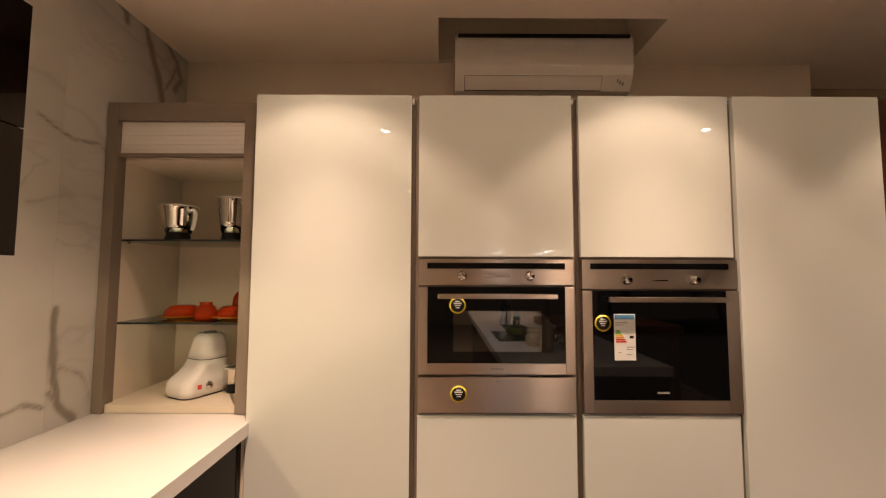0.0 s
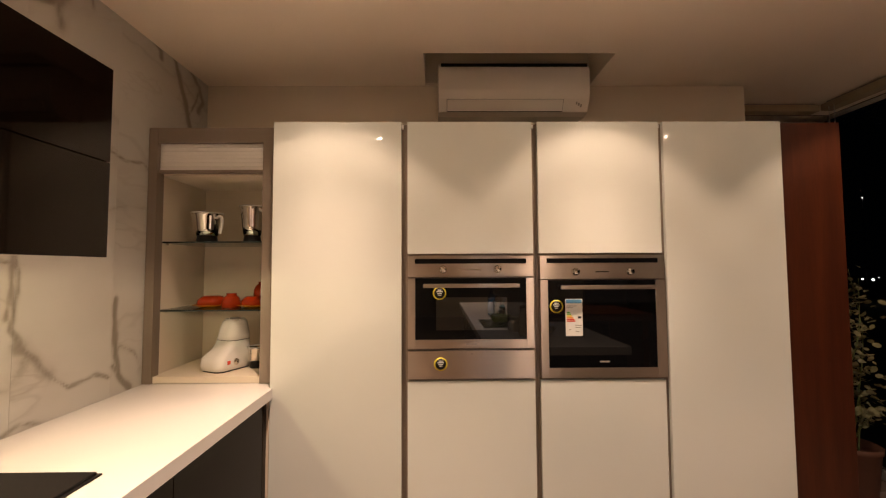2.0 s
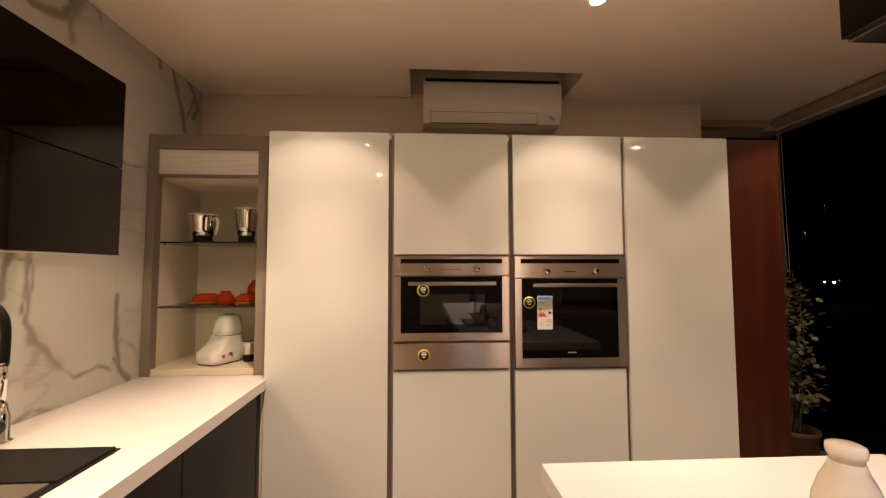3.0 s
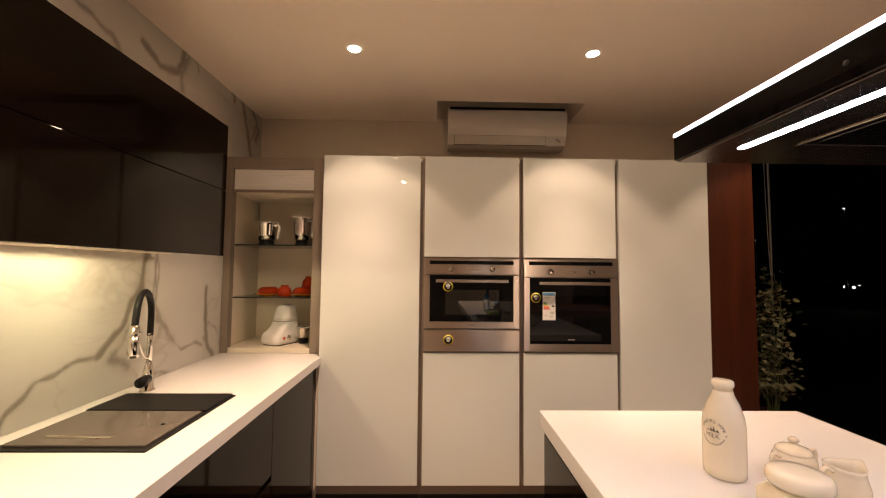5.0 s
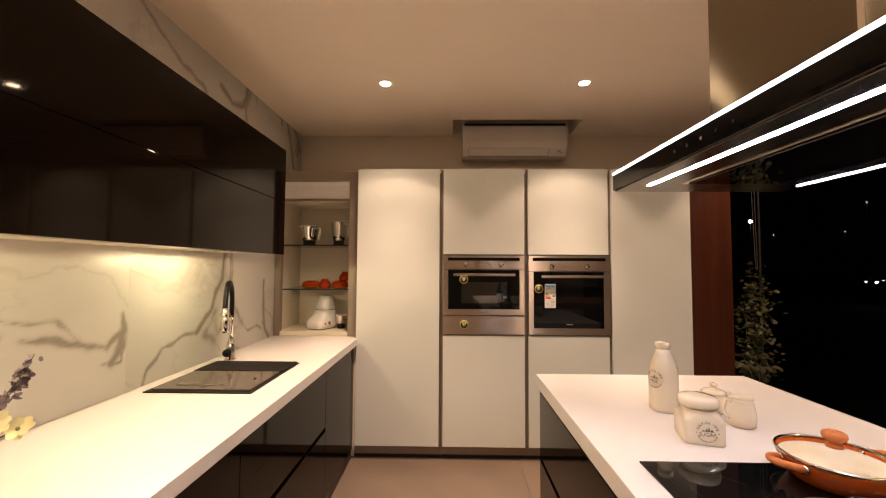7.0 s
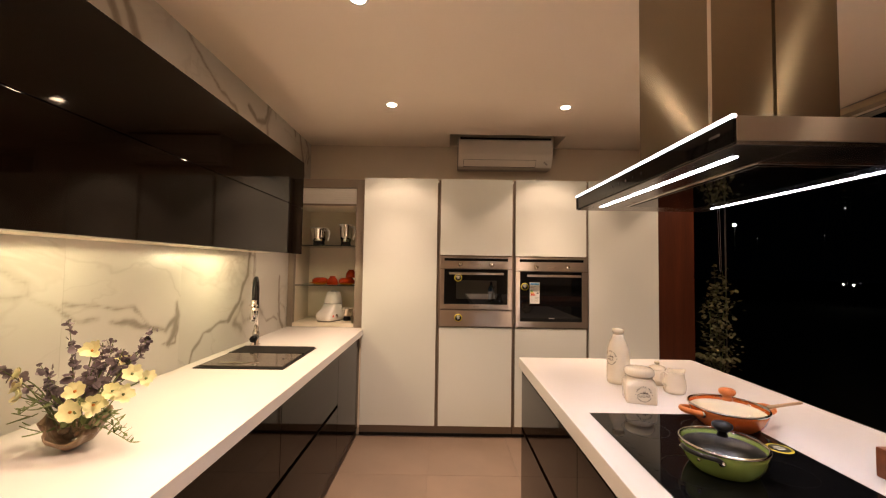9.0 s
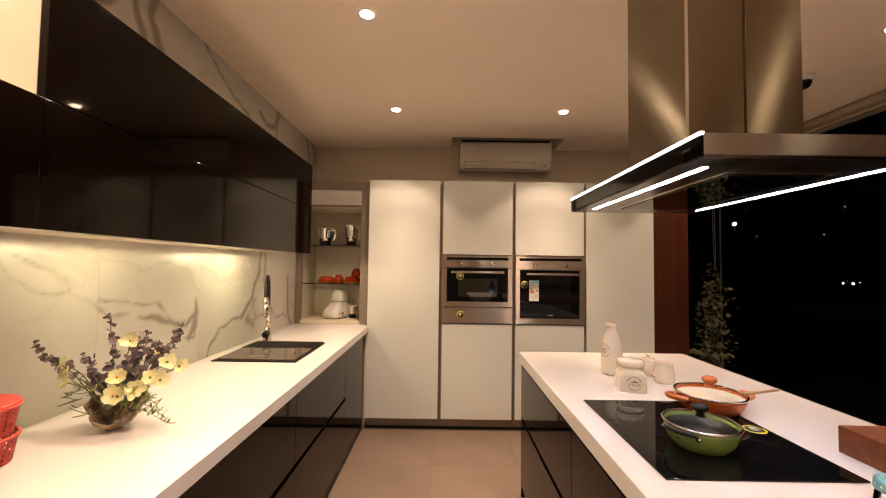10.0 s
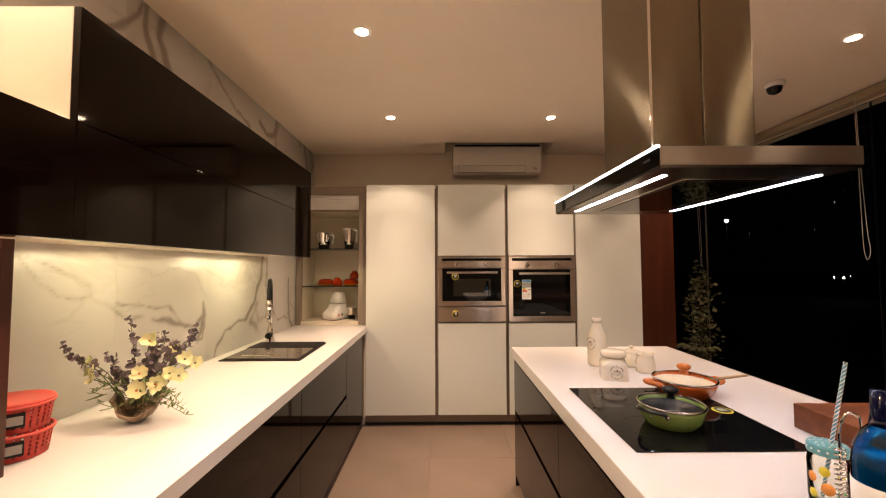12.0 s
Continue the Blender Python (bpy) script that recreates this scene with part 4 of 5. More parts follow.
part("collar", lathe([(0, 0), (0.055, 0), (0.055, -0.018), (0.045, -0.03), (0, -0.03)], 32), M_PLASTIC, dome)
part("bubble", lathe([(0.042, -0.03), (0.041, -0.045), (0.03, -0.065), (0.012, -0.074), (0, -0.075)], 32), M_BLACK_GLASS, dome)

# ---- sink and tap ----
sink = thing("sink", "black inset sink half covered by a grey glass board", "sink")
RX0, RX1, RY0, RY1 = -1.257, -0.813, 0.252, 0.758
bm = bmesh.new()
for a, b_, c, d in ((RX0, sx0 + 0.02, RY0, RY1), (sx1 - 0.02, RX1, RY0, RY1), (sx0 + 0.02, sx1 - 0.02, RY0, sy0 + 0.014), (sx0 + 0.02, sx1 - 0.02, sy1 - 0.014, RY1)):
    box(a, b_, c, d, WT + 0.0004, WT + 0.005, 0.001, bm)
part("rim", bm, M_GRANITE, sink)
bm = bmesh.new()
for a, b_, c, d, e, f_ in ((sx0 + 0.004, sx0 + 0.014, sy0 + 0.004, sy1 - 0.004, 0.66, WT), (sx1 - 0.014, sx1 - 0.004, sy0 + 0.004, sy1 - 0.004, 0.66, WT), (sx0 + 0.014, sx1 - 0.014, sy0 + 0.004, sy0 + 0.014, 0.66, WT), (sx0 + 0.014, sx1 - 0.014, sy1 - 0.014, sy1 - 0.004, 0.66, WT), (sx0 + 0.004, sx1 - 0.004, sy0 + 0.004, sy1 - 0.004, 0.65, 0.66)):
    box(a, b_, c, d, e, f_, 0, bm)
part("bowl", bm, M_GRANITE, sink)
part("drain", lathe([(0, 0.661), (0.04, 0.661), (0.045, 0.664), (0.035, 0.664), (0.03, 0.662), (0, 0.662)], 24, (-1.03, 0.5, 0)), M_CHROME, sink)
part("drainer_board", box(sx0 - 0.004, sx1 + 0.004, 0.560, sy1 + 0.002, WT + 0.005, WT + 0.013, 0.002), M_GRANITE, sink, "matt black drainer board")
cover = part("glass_board", box(sx0 + 0.008, sx1 - 0.004, sy0 + 0.012, 0.552, WT + 0.005, WT + 0.012, 0.0015), material("grey_glass_board", (0.10, 0.082, 0.068), 0.10, vary=0.05), sink, "smoked grey glass chopping board")
part("grip_slot", box(sx0 + 0.075, sx0 + 0.275, sy0 + 0.060, sy0 + 0.076, WT + 0.0122, WT + 0.0135, 0.0004), M_STEEL, cover, "pale metal grip")
part("knob", lathe([(0, 0), (0.006, 0), (0.006, 0.003), (0, 0.003)], 16, (sx1 - 0.06, 0.43, WT + 0.012)), M_BLACK, cover)

tap = thing("kitchen_tap", "chrome spring tap with a black hose and handle", "tap", (-1.222, 0.825, WT))
part("base", lathe([(0, 0), (0.029, 0), (0.029, 0.006), (0.022, 0.010), (0.021, 0.085), (0.017, 0.092), (0.013, 0.12), (0, 0.12)], 24), M_CHROME, tap)
part("handle", tube([(0.004, -0.012, 0.052), (0.012, -0.052, 0.050), (0.014, -0.066, 0.049)], 0.021, 16), M_BLACK, tap, "black turning handle")
part("riser", tube([(0, 0, 0.11), (0, 0, 0.20), (0.001, -0.002, 0.245)], 0.0105, 14), M_CHROME, tap)
part("hose", tube(curve_points([(0.0, 0.0, 0.235), (-0.001, 0.002, 0.33), (0.003, -0.012, 0.385), (0.018, -0.055, 0.423), (0.038, -0.110, 0.420), (0.053, -0.150, 0.375), (0.060, -0.170, 0.295)], 8), 0.0125, 16), M_BLACK, tap, "matt black flexible hose")
spray = part("spray_head", tube([(0.060, -0.170, 0.300), (0.062, -0.173, 0.262), (0.062, -0.174, 0.255)], 0.0165, 18), M_CHROME, tap)
part("nozzle", lathe([(0, 0), (0.019, 0), (0.021, 0.012), (0.018, 0.055), (0.0165, 0.080), (0, 0.080)], 20, (0.063, -0.176, 0.178)), M_CHROME, spray)
part("button", lathe([(0, -0.005), (0.005, -0.004), (0.005, 0.004), (0, 0.005)], 10, (0.078, -0.187, 0.232)), M_BLACK, spray)
part("holder_arm", tube(curve_points([(0.0, -0.004, 0.135), (0.012, -0.05, 0.155), (0.030, -0.10, 0.205), (0.050, -0.152, 0.268)], 8), 0.0065, 10), M_CHROME, tap)
part("holder_ring", tube([(0.061 + 0.021 * math.cos(k * math.pi / 10), -0.171 + 0.021 * math.sin(k * math.pi / 10), 0.270) for k in range(20)], 0.004, 8, closed=True), M_CHROME, tap)

# ---- in the roller-shutter unit ----
UB = 0.884


def mixer_jar(x, y, z, r, h, label, handle=True):
    j = thing("mixer_jar", label, "jar", (x, y, z), -25, group="steel mixer jars")
    part("foot", lathe([(0, 0), (r * 0.66, 0), (r * 0.68, 0.01), (r * 0.62, 0.034), (r * 0.66, 0.038), (0, 0.038)], 28), M_BLACK, j, "black plastic foot")
    part("cup", lathe([(0, 0.036), (r * 0.68, 0.036), (r * 0.82, h * 0.45), (r * 0.94, h * 0.9), (r, h - 0.004), (r * 1.02, h), (r * 0.98, h), (r * 0.9, h * 0.88), (r * 0.65, 0.05), (0, 0.048)], 32), M_CHROME, j, "polished steel cup")
    part("lip", lathe([(r * 0.97, h), (r * 1.03, h), (r * 1.03, h + 0.005), (r * 0.97, h + 0.005), (r * 0.97, h)], 32), M_PLASTIC, j)
    if handle:
        part("handle", tube(curve_points([(r * 0.98, 0, h - 0.022), (r * 1.32, 0, h - 0.020), (r * 1.52, 0, h - 0.035), (r * 1.48, 0, h * 0.55), (r * 1.30, 0, h * 0.30)], 6), 0.0085, 10), M_PLASTIC, j, "white plastic handle")
    return j


mixer_jar(-1.128, 1.735, 1.534, 0.073, 0.150, "short polished steel mixer jar with white handle")
mixer_jar(-0.893, 1.735, 1.534, 0.062, 0.185, "tall polished steel mixer jar with white handle")
mixer_jar(-0.872, 1.765, UB, 0.047, 0.105, "small steel chutney jar beside the mixer", False)

mixer = thing("mixer_grinder", "glossy white mixer grinder base on the cabinet floor", "mixer", (-1.015, 1.755, UB), -26)
mixer.scale = (0.9, 0.86, 1)
part("foot", loft([(0.0, 0.17, 0.225, 0.05, 0, -0.012), (0.007, 0.172, 0.228, 0.05, 0, -0.012)]), M_BLACK, mixer)
part("body", loft([(0.007, 0.176, 0.234, 0.045, 0, -0.012), (0.03, 0.184, 0.244, 0.05, 0, -0.012), (0.062, 0.181, 0.240, 0.05, 0, -0.010), (0.078, 0.170, 0.222, 0.05, 0, 0.000), (0.094, 0.162, 0.196, 0.05, 0, 0.013), (0.115, 0.158, 0.172, 0.05, 0, 0.024), (0.145, 0.156, 0.150, 0.05, 0, 0.033)]), M_PLASTIC, mixer)
part("seam", loft([(0.145, 0.1545, 0.1485, 0.05, 0, 0.033), (0.148, 0.1545, 0.1485, 0.05, 0, 0.033)]), M_BLACK, mixer)
part("tower", loft([(0.148, 0.156, 0.150, 0.05, 0, 0.033), (0.18, 0.150, 0.142, 0.05, 0, 0.035), (0.22, 0.136, 0.128, 0.05, 0, 0.038), (0.240, 0.124, 0.118, 0.05, 0, 0.040), (0.247, 0.108, 0.104, 0.048, 0, 0.041)]), M_PLASTIC, mixer)
part("collar", tube([(0.052 * math.cos(2 * math.pi * k / 32), 0.041 + 0.05 * math.sin(2 * math.pi * k / 32), 0.247) for k in range(32)], 0.004, 8, closed=True), M_PLASTIC, mixer)
part("coupler", lathe([(0, 0.246), (0.03, 0.246), (0.028, 0.256), (0, 0.256)], 20, (0, 0.041, 0)), M_GREY, mixer)
part("dial", moved(lathe([(0, 0), (0.017, 0), (0.016, 0.010), (0, 0.011)], 20), pose(0.088, -0.02, 0.045, 0, 90, 0)), M_CHROME, mixer)
part("switch", box(0.087, 0.0935, -0.075, -0.055, 0.036, 0.054, 0.002), M_RED_P, mixer, "red rocker switch")


def amber_set(x, y, z):
    p = thing("plate", "orange-yellow glass plate on the glass shelf", "plate", (x, y, z), group="amber glassware")
    part("dish", lathe([(0, 0), (0.05, 0), (0.055, 0.003), (0.085, 0.010), (0.088, 0.014), (0.084, 0.013), (0.052, 0.006), (0, 0.005)], 32), M_AMBER_Y, p)
    b = thing("bowl", "upturned red-orange glass bowl on a plate", "bowl", (x + 0.005, y, z + 0.013), group="amber glassware")
    part("bowl", lathe([(0.070, 0), (0.072, 0.002), (0.068, 0.025), (0.05, 0.042), (0.03, 0.046), (0, 0.046), (0, 0.043), (0.048, 0.038), (0.064, 0.024), (0.068, 0.0), (0.070, 0)], 32), M_AMBER, b)
    return p


amber_set(-1.125, 1.78, 1.198)
amber_set(-0.885, 1.76, 1.198)
for x, y, z in ((-1.005, 1.755, 1.198), (-0.848, 1.775, 1.257)):
    c = thing("cup", "upturned red-orange glass cup with a small foot", "cup", (x, y, z), group="amber glassware")
    part("wall", lathe([(0.046, 0), (0.048, 0.002), (0.046, 0.030), (0.036, 0.052), (0.028, 0.058), (0.024, 0.062), (0.026, 0.072), (0, 0.072), (0, 0.054), (0.034, 0.048), (0.043, 0.028), (0.044, 0)], 32), M_AMBER, c)

# ---- flowers and baskets on the worktop ----
rng = random.Random(5)


def shell_bowl():
    """A fluted boat-shaped shell."""
    b = bmesh.new()
    rows, cols = 7, 48
    grid = []
    for i in range(rows):
        s = i / (rows - 1)
        ring = []
        for k in range(cols):
            a = 2 * math.pi * k / cols
            flute = 1 + 0.09 * s * math.sin(9 * a + 2 * s) + 0.07 * s * math.sin(4 * a + 1) + 0.03 * math.sin(17 * a) + 0.10 * s * noise.noise((2 * math.cos(a), 2 * math.sin(a), 3 * s))
            spout = max(0.0, math.cos(a + 1.9)) ** 6
            r = (0.32 + 0.68 * s ** 0.6) * flute * (1 + 0.55 * s * spout)
            lift = 0.006 + 0.070 * s ** 1.5 + 0.016 * s * math.cos(2 * a) + 0.008 * s * math.sin(5 * a) - 0.030 * s * spout
            ring.append(b.verts.new((0.088 * r * math.cos(a), 0.056 * r * math.sin(a), lift)))
        grid.append(ring)
    base = b.verts.new((0, 0, 0.0))
    for k in range(cols):
        b.faces.new((base, grid[0][(k + 1) % cols], grid[0][k]))
        for p, q in zip(grid, grid[1:]):
            b.faces.new((p[k], p[(k + 1) % cols], q[(k + 1) % cols], q[k]))
    bmesh.ops.recalc_face_normals(b, faces=b.faces[:])
    bmesh.ops.solidify(b, geom=b.faces[:], thickness=0.004)
    for f in b.faces:
        f.smooth = True
    return b


def petal(b, m, length, width, cup, mat_index=0):
    """One cupped petal or leaf of 8 faces, laid by the matrix m along +x."""
    rows = []
    for i in range(5):
        s = i / 4
        w = width * math.sin(math.pi * (0.12 + 0.80 * s)) ** 0.8
        z = cup * s * s
        rows.append([b.verts.new(m @ Vector((length * s, v * w, z + abs(v) * cup * 0.25))) for v in (-1, 0, 1)])
    for p, q in zip(rows, rows[1:]):
        for k in (0, 1):
            f = b.faces.new((p[k], p[k + 1], q[k + 1], q[k]))
            f.smooth = True


FX, FY = -1.062, -0.565
flowers = thing("flower_arrangement", "yellow flowers and purple sprigs in a shell bowl", "flowers", (FX, FY, WT))
part("shell_bowl", moved(shell_bowl(), pose(0, 0, 0, 0, 0, 34) @ Matrix.Diagonal((0.78, 0.85, 1.0, 1))), M_SHELL, flowers, "fluted brown shell bowl")
b = bmesh.new()
for k in range(26):
    r, a = 0.06 * math.sqrt(rng.random()), rng.uniform(0, 6.28)
    x, y = r * 1.1 * math.cos(a), r * 0.6 * math.sin(a)
    lathe([(0, 0), (0.009, 0.004), (0.011, 0.010), (0.008, 0.016), (0, 0.019)], 8, (x, y, 0.035 + 0.012 * rng.random()), bm=b)
part("pebbles", b, M_SHELL, flowers, "small brown pebbles")
BLOOMS = ((0.036, -0.060, 0.114, 1.1), (0.086, -0.048, 0.130, 1.0), (0.030, -0.042, 0.163, 0.95), (0.148, 0.000, 0.200, 0.9), (0.112, -0.02, 0.158, 0.9), (0.142, -0.02, 0.150, 0.85), (0.165, 0.03, 0.180, 0.8), (-0.150, -0.010, 0.165, 0.95), (-0.168, 0.0, 0.192, 0.8), (-0.130, -0.030, 0.142, 0.8), (0.008, 0.030, 0.256, 1.0), (0.080, 0.05, 0.222, 0.8), (-0.09, 0.04, 0.13, 0.6))
for x, y, z, size in BLOOMS:
    aim = Vector((x * 1.6 + 0.06, -0.22, 0.12 + 0.3 * (z - 0.1))).normalized().to_track_quat("Z", "Y").to_matrix().to_4x4()
    m = Matrix.Translation((x, y, z)) @ aim @ pose(0, 0, 0, 0, 0, rng.uniform(0, 60))
    b = bmesh.new()
    for k in range(8):
        petal(b, m @ pose(0, 0, 0.002 * (k % 2), rng.uniform(-14, 14), -4 - 22 * rng.random(), 45 * k + rng.uniform(-9, 9)), 0.031 * size * rng.uniform(0.85, 1.12), 0.0118 * size, 0.006)
    bloom = part("flower", b, M_PETAL, flowers, "pale yellow flower")
    part("flower_heart", moved(lathe([(0, 0.009), (0.003, 0.007), (0.004, 0.003), (0.003, 0), (0, 0)], 10), m), M_ORANGE_PR if x < 0.1 else M_STEM, bloom)
    part("stem", tube(curve_points([(x * 0.25, y * 0.3, 0.045), (x * 0.6, y * 0.6, 0.03 + z * 0.6), (x, y, z)], 5), 0.0016, 6), M_STEM, bloom)
SPRIGS = ((-0.250, -0.02, 0.258), (-0.058, 0.02, 0.345), (0.010, 0.06, 0.275), (0.160, 0.06, 0.325), (0.148, 0.05, 0.29), (0.098, 0.03, 0.265), (-0.13, 0.02, 0.215), (0.05, -0.01, 0.235), (-0.06, -0.03, 0.18), (0.02, 0.01, 0.20), (0.05, 0.05, 0.285))
for n_, (x, y, z) in enumerate(SPRIGS):
    line = curve_points([(x * 0.15, y * 0.3, 0.045), (x * 0.5, y * 0.6, 0.05 + z * 0.42), (x * 0.82, y, z * 0.80 + 0.01), (x, y, z)], 8)
    s = part("sprig", tube(line, 0.0020, 6, r_end=0.0008), M_STEM, flowers)
    b = bmesh.new()
    for i in range(40):
        u = 0.30 + 0.70 * i / 39
        p = line[min(len(line) - 1, int(u * (len(line) - 1)))]
        size = 0.019 * (1.25 - 0.75 * u) * rng.uniform(0.7, 1.2)
        m = Matrix.Translation(Vector(p) + Vector((rng.gauss(0, 0.005), rng.gauss(0, 0.005), rng.gauss(0, 0.005)))) @ Euler((rng.uniform(0, 6.28), rng.uniform(-1, 1), rng.uniform(0, 6.28))).to_matrix().to_4x4()
        petal(b, m, size * 1.25, size * 0.55, size * 0.4)
    part("leaves", b, M_PURPLE, s, "dusky purple leaflets")
b = bmesh.new()
for i in range(70):
    a, r, h = rng.uniform(0, 6.28), rng.uniform(0.02, 0.12), rng.uniform(0.06, 0.15)
    m = pose(r * math.cos(a), 0.6 * r * math.sin(a), h, 0, rng.uniform(-60, 30), math.degrees(a) + rng.uniform(-40, 40))
    petal(b, m, rng.uniform(0.025, 0.05), 0.006, 0.008)
for s_, (dx, dz) in enumerate(((0.165, 0.055), (0.185, 0.03), (0.15, 0.085), (-0.12, 0.10))):
    line = curve_points([(0.05 * (1 if dx > 0 else -1), -0.01, 0.06), (dx * 0.6, -0.03, dz + 0.03), (dx, -0.04, dz)], 6)
    tube(line, 0.001, 5, b)
    for p in line[3:]:
        for sgn in (-1, 1):
            petal(b, Matrix.Translation(p) @ pose(0, 0, 0, rng.uniform(-30, 30), rng.uniform(-50, 30), sgn * rng.uniform(20, 70) + (0 if dx > 0 else 180)), rng.uniform(0.012, 0.024), 0.003, 0.004)
part("foliage", b, M_STEM, flowers, "thin green leaves")


def basket(z, with_lid):
    t = thing("storage_basket", "coral red perforated plastic basket with label plate", "basket", (-1.222, -0.815, z), group="stacked coral baskets")
    b = bmesh.new()
    seg, rows = 96, 12
    rings = []
    for i in range(rows + 1):
        s = i / rows
        rr = 0.082 + 0.010 * s
        rings.append([b.verts.new((rr * math.cos(2 * math.pi * k / seg), 0.86 * rr * math.sin(2 * math.pi * k / seg), 0.002 + 0.066 * s)) for k in range(seg)])
    for i in range(rows):
        for k in range(seg):
            if i in (2, 4, 6, 8, 10) and k % 3 == 0:
                continue
            b.faces.new((rings[i][k], rings[i][(k + 1) % seg], rings[i + 1][(k + 1) % seg], rings[i + 1][k]))
    b.faces.new(rings[0][::-1])
    bmesh.ops.solidify(b, geom=b.faces[:], thickness=0.002)
    part("body", b, M_RED, t)
    part("rim", tube([(0.093 * math.cos(2 * math.pi * k / 48), 0.081 * math.sin(2 * math.pi * k / 48), 0.069) for k in range(48)], 0.004, 8, closed=True), M_RED, t)
    if with_lid:
        part("lid", lathe([(0, 0.070), (0.087, 0.070), (0.093, 0.073), (0.095, 0.077), (0.090, 0.080), (0.084, 0.077), (0, 0.077)], 48, sy=0.87), M_RED, t)
    plate = part("label_plate", moved(box(-0.022, 0.022, -0.003, 0.003, -0.019, 0.019, 0.002), Matrix.Translation((0.064, -0.054, 0.038)) @ pose(0, 0, 0, -6, 0, 44)), M_BLACK, t, "black label holder")
    part("paper", moved(box(-0.018, 0.018, -0.0042, -0.003, -0.012, 0.010, 0), Matrix.Translation((0.064, -0.054, 0.038)) @ pose(0, 0, 0, -6, 0, 44)), M_GREY, plate)
    return t


basket(WT, False)
basket(WT + 0.074, True)

# ---- crockery on the island ----
bottle = thing("milk_bottle", "cream glazed ceramic milk bottle with round emblem", "bottle", (0.773, 0.136, WT), -66)
bottle.scale = (1, 1, 1.03)
part("body", lathe([(0, 0), (0.044, 0), (0.048, 0.004), (0.049, 0.02), (0.049, 0.125), (0.046, 0.150), (0.036, 0.180), (0.026, 0.200), (0.023, 0.212), (0.0, 0.212)], 40), M_CERAMIC, bottle)
part("lid", lathe([(0, 0.212), (0.022, 0.212), (0.023, 0.220), (0.0255, 0.221), (0.0265, 0.228), (0.025, 0.236), (0.018, 0.2385), (0, 0.239)], 32), M_CERAMIC, bottle)
part("emblem", moved(wrapped(badge("MILK", 0.034), 0.0494), pose(0, 0, 0.112)), M_INK, bottle, "brown printed round emblem")

jar = thing("sugar_jar", "square cream ceramic sugar jar with round lid", "jar", (0.748, -0.105, WT), -14.5)
jar.scale = (0.94, 0.94, 0.97)
part("body", loft([(0, 0.112, 0.112, 0.010, 0, 0), (0.003, 0.117, 0.117, 0.012, 0, 0), (0.066, 0.118, 0.118, 0.013, 0, 0), (0.071, 0.117, 0.117, 0.015, 0, 0), (0.086, 0.108, 0.108, 0.034, 0, 0), (0.092, 0.103, 0.103, 0.050, 0, 0), (0.099, 0.102, 0.102, 0.0505, 0, 0)]), M_CERAMIC, jar)
part("lid", lathe([(0, 0.099), (0.050, 0.099), (0.051, 0.102), (0.056, 0.103), (0.0585, 0.108), (0.059, 0.116), (0.0575, 0.125), (0.052, 0.131), (0.03, 0.1335), (0, 0.1345)], 48), M_CERAMIC, jar)
part("emblem", moved(badge("SUGAR", 0.034), pose(0.006, -0.0593, 0.040)), M_INK, jar, "brown printed round emblem")

pot = thing("teapot", "small fluted cream ceramic sugar bowl with handles", "teapot", (0.940, 0.115, WT), 10)
part("body", lathe([(0, 0), (0.028, 0), (0.030, 0.004), (0.040, 0.018), (0.047, 0.036), (0.046, 0.054), (0.040, 0.066), (0.036, 0.068), (0, 0.068)], 40), M_CERAMIC, pot)
part("lid", lathe([(0, 0.068), (0.039, 0.068), (0.040, 0.071), (0.032, 0.079), (0.014, 0.085), (0.006, 0.087), (0.006, 0.091), (0.011, 0.094), (0.012, 0.099), (0.008, 0.103), (0, 0.104)], 36), M_CERAMIC, pot)
for s_ in (-1, 1):
    part("handle", tube(curve_points([(s_ * 0.043, 0, 0.058), (s_ * 0.062, 0, 0.068), (s_ * 0.072, 0, 0.055), (s_ * 0.064, 0, 0.034), (s_ * 0.044, 0, 0.026)], 6), 0.0042, 8), M_CERAMIC, pot)

creamer = thing("cream_jug", "small cream ceramic milk jug with a spout", "jug", (0.950, -0.002, WT), 12)
b = lathe([(0, 0), (0.036, 0), (0.041, 0.004), (0.0445, 0.025), (0.0425, 0.05), (0.037, 0.072), (0.0365, 0.084), (0.038, 0.092), (0.0345, 0.092), (0.033, 0.074), (0.039, 0.045), (0.038, 0.012), (0, 0.008)], 40)
for v in b.verts:
    a = math.atan2(v.co.y, v.co.x)
    if v.co.z > 0.06:
        k = (v.co.z - 0.06) / 0.032
        pull = max(0, math.cos(a)) ** 10 * k
        v.co.x += 0.016 * pull
        v.co.z += 0.003 * pull - 0.004 * k * abs(math.sin(a))
part("body", b, M_CERAMIC, creamer)
part("handle", tube(curve_points([(-0.036, 0, 0.080), (-0.058, 0, 0.090), (-0.072, 0, 0.074), (-0.064, 0, 0.044), (-0.041, 0, 0.028)], 6), 0.0046, 8), M_CERAMIC, creamer)


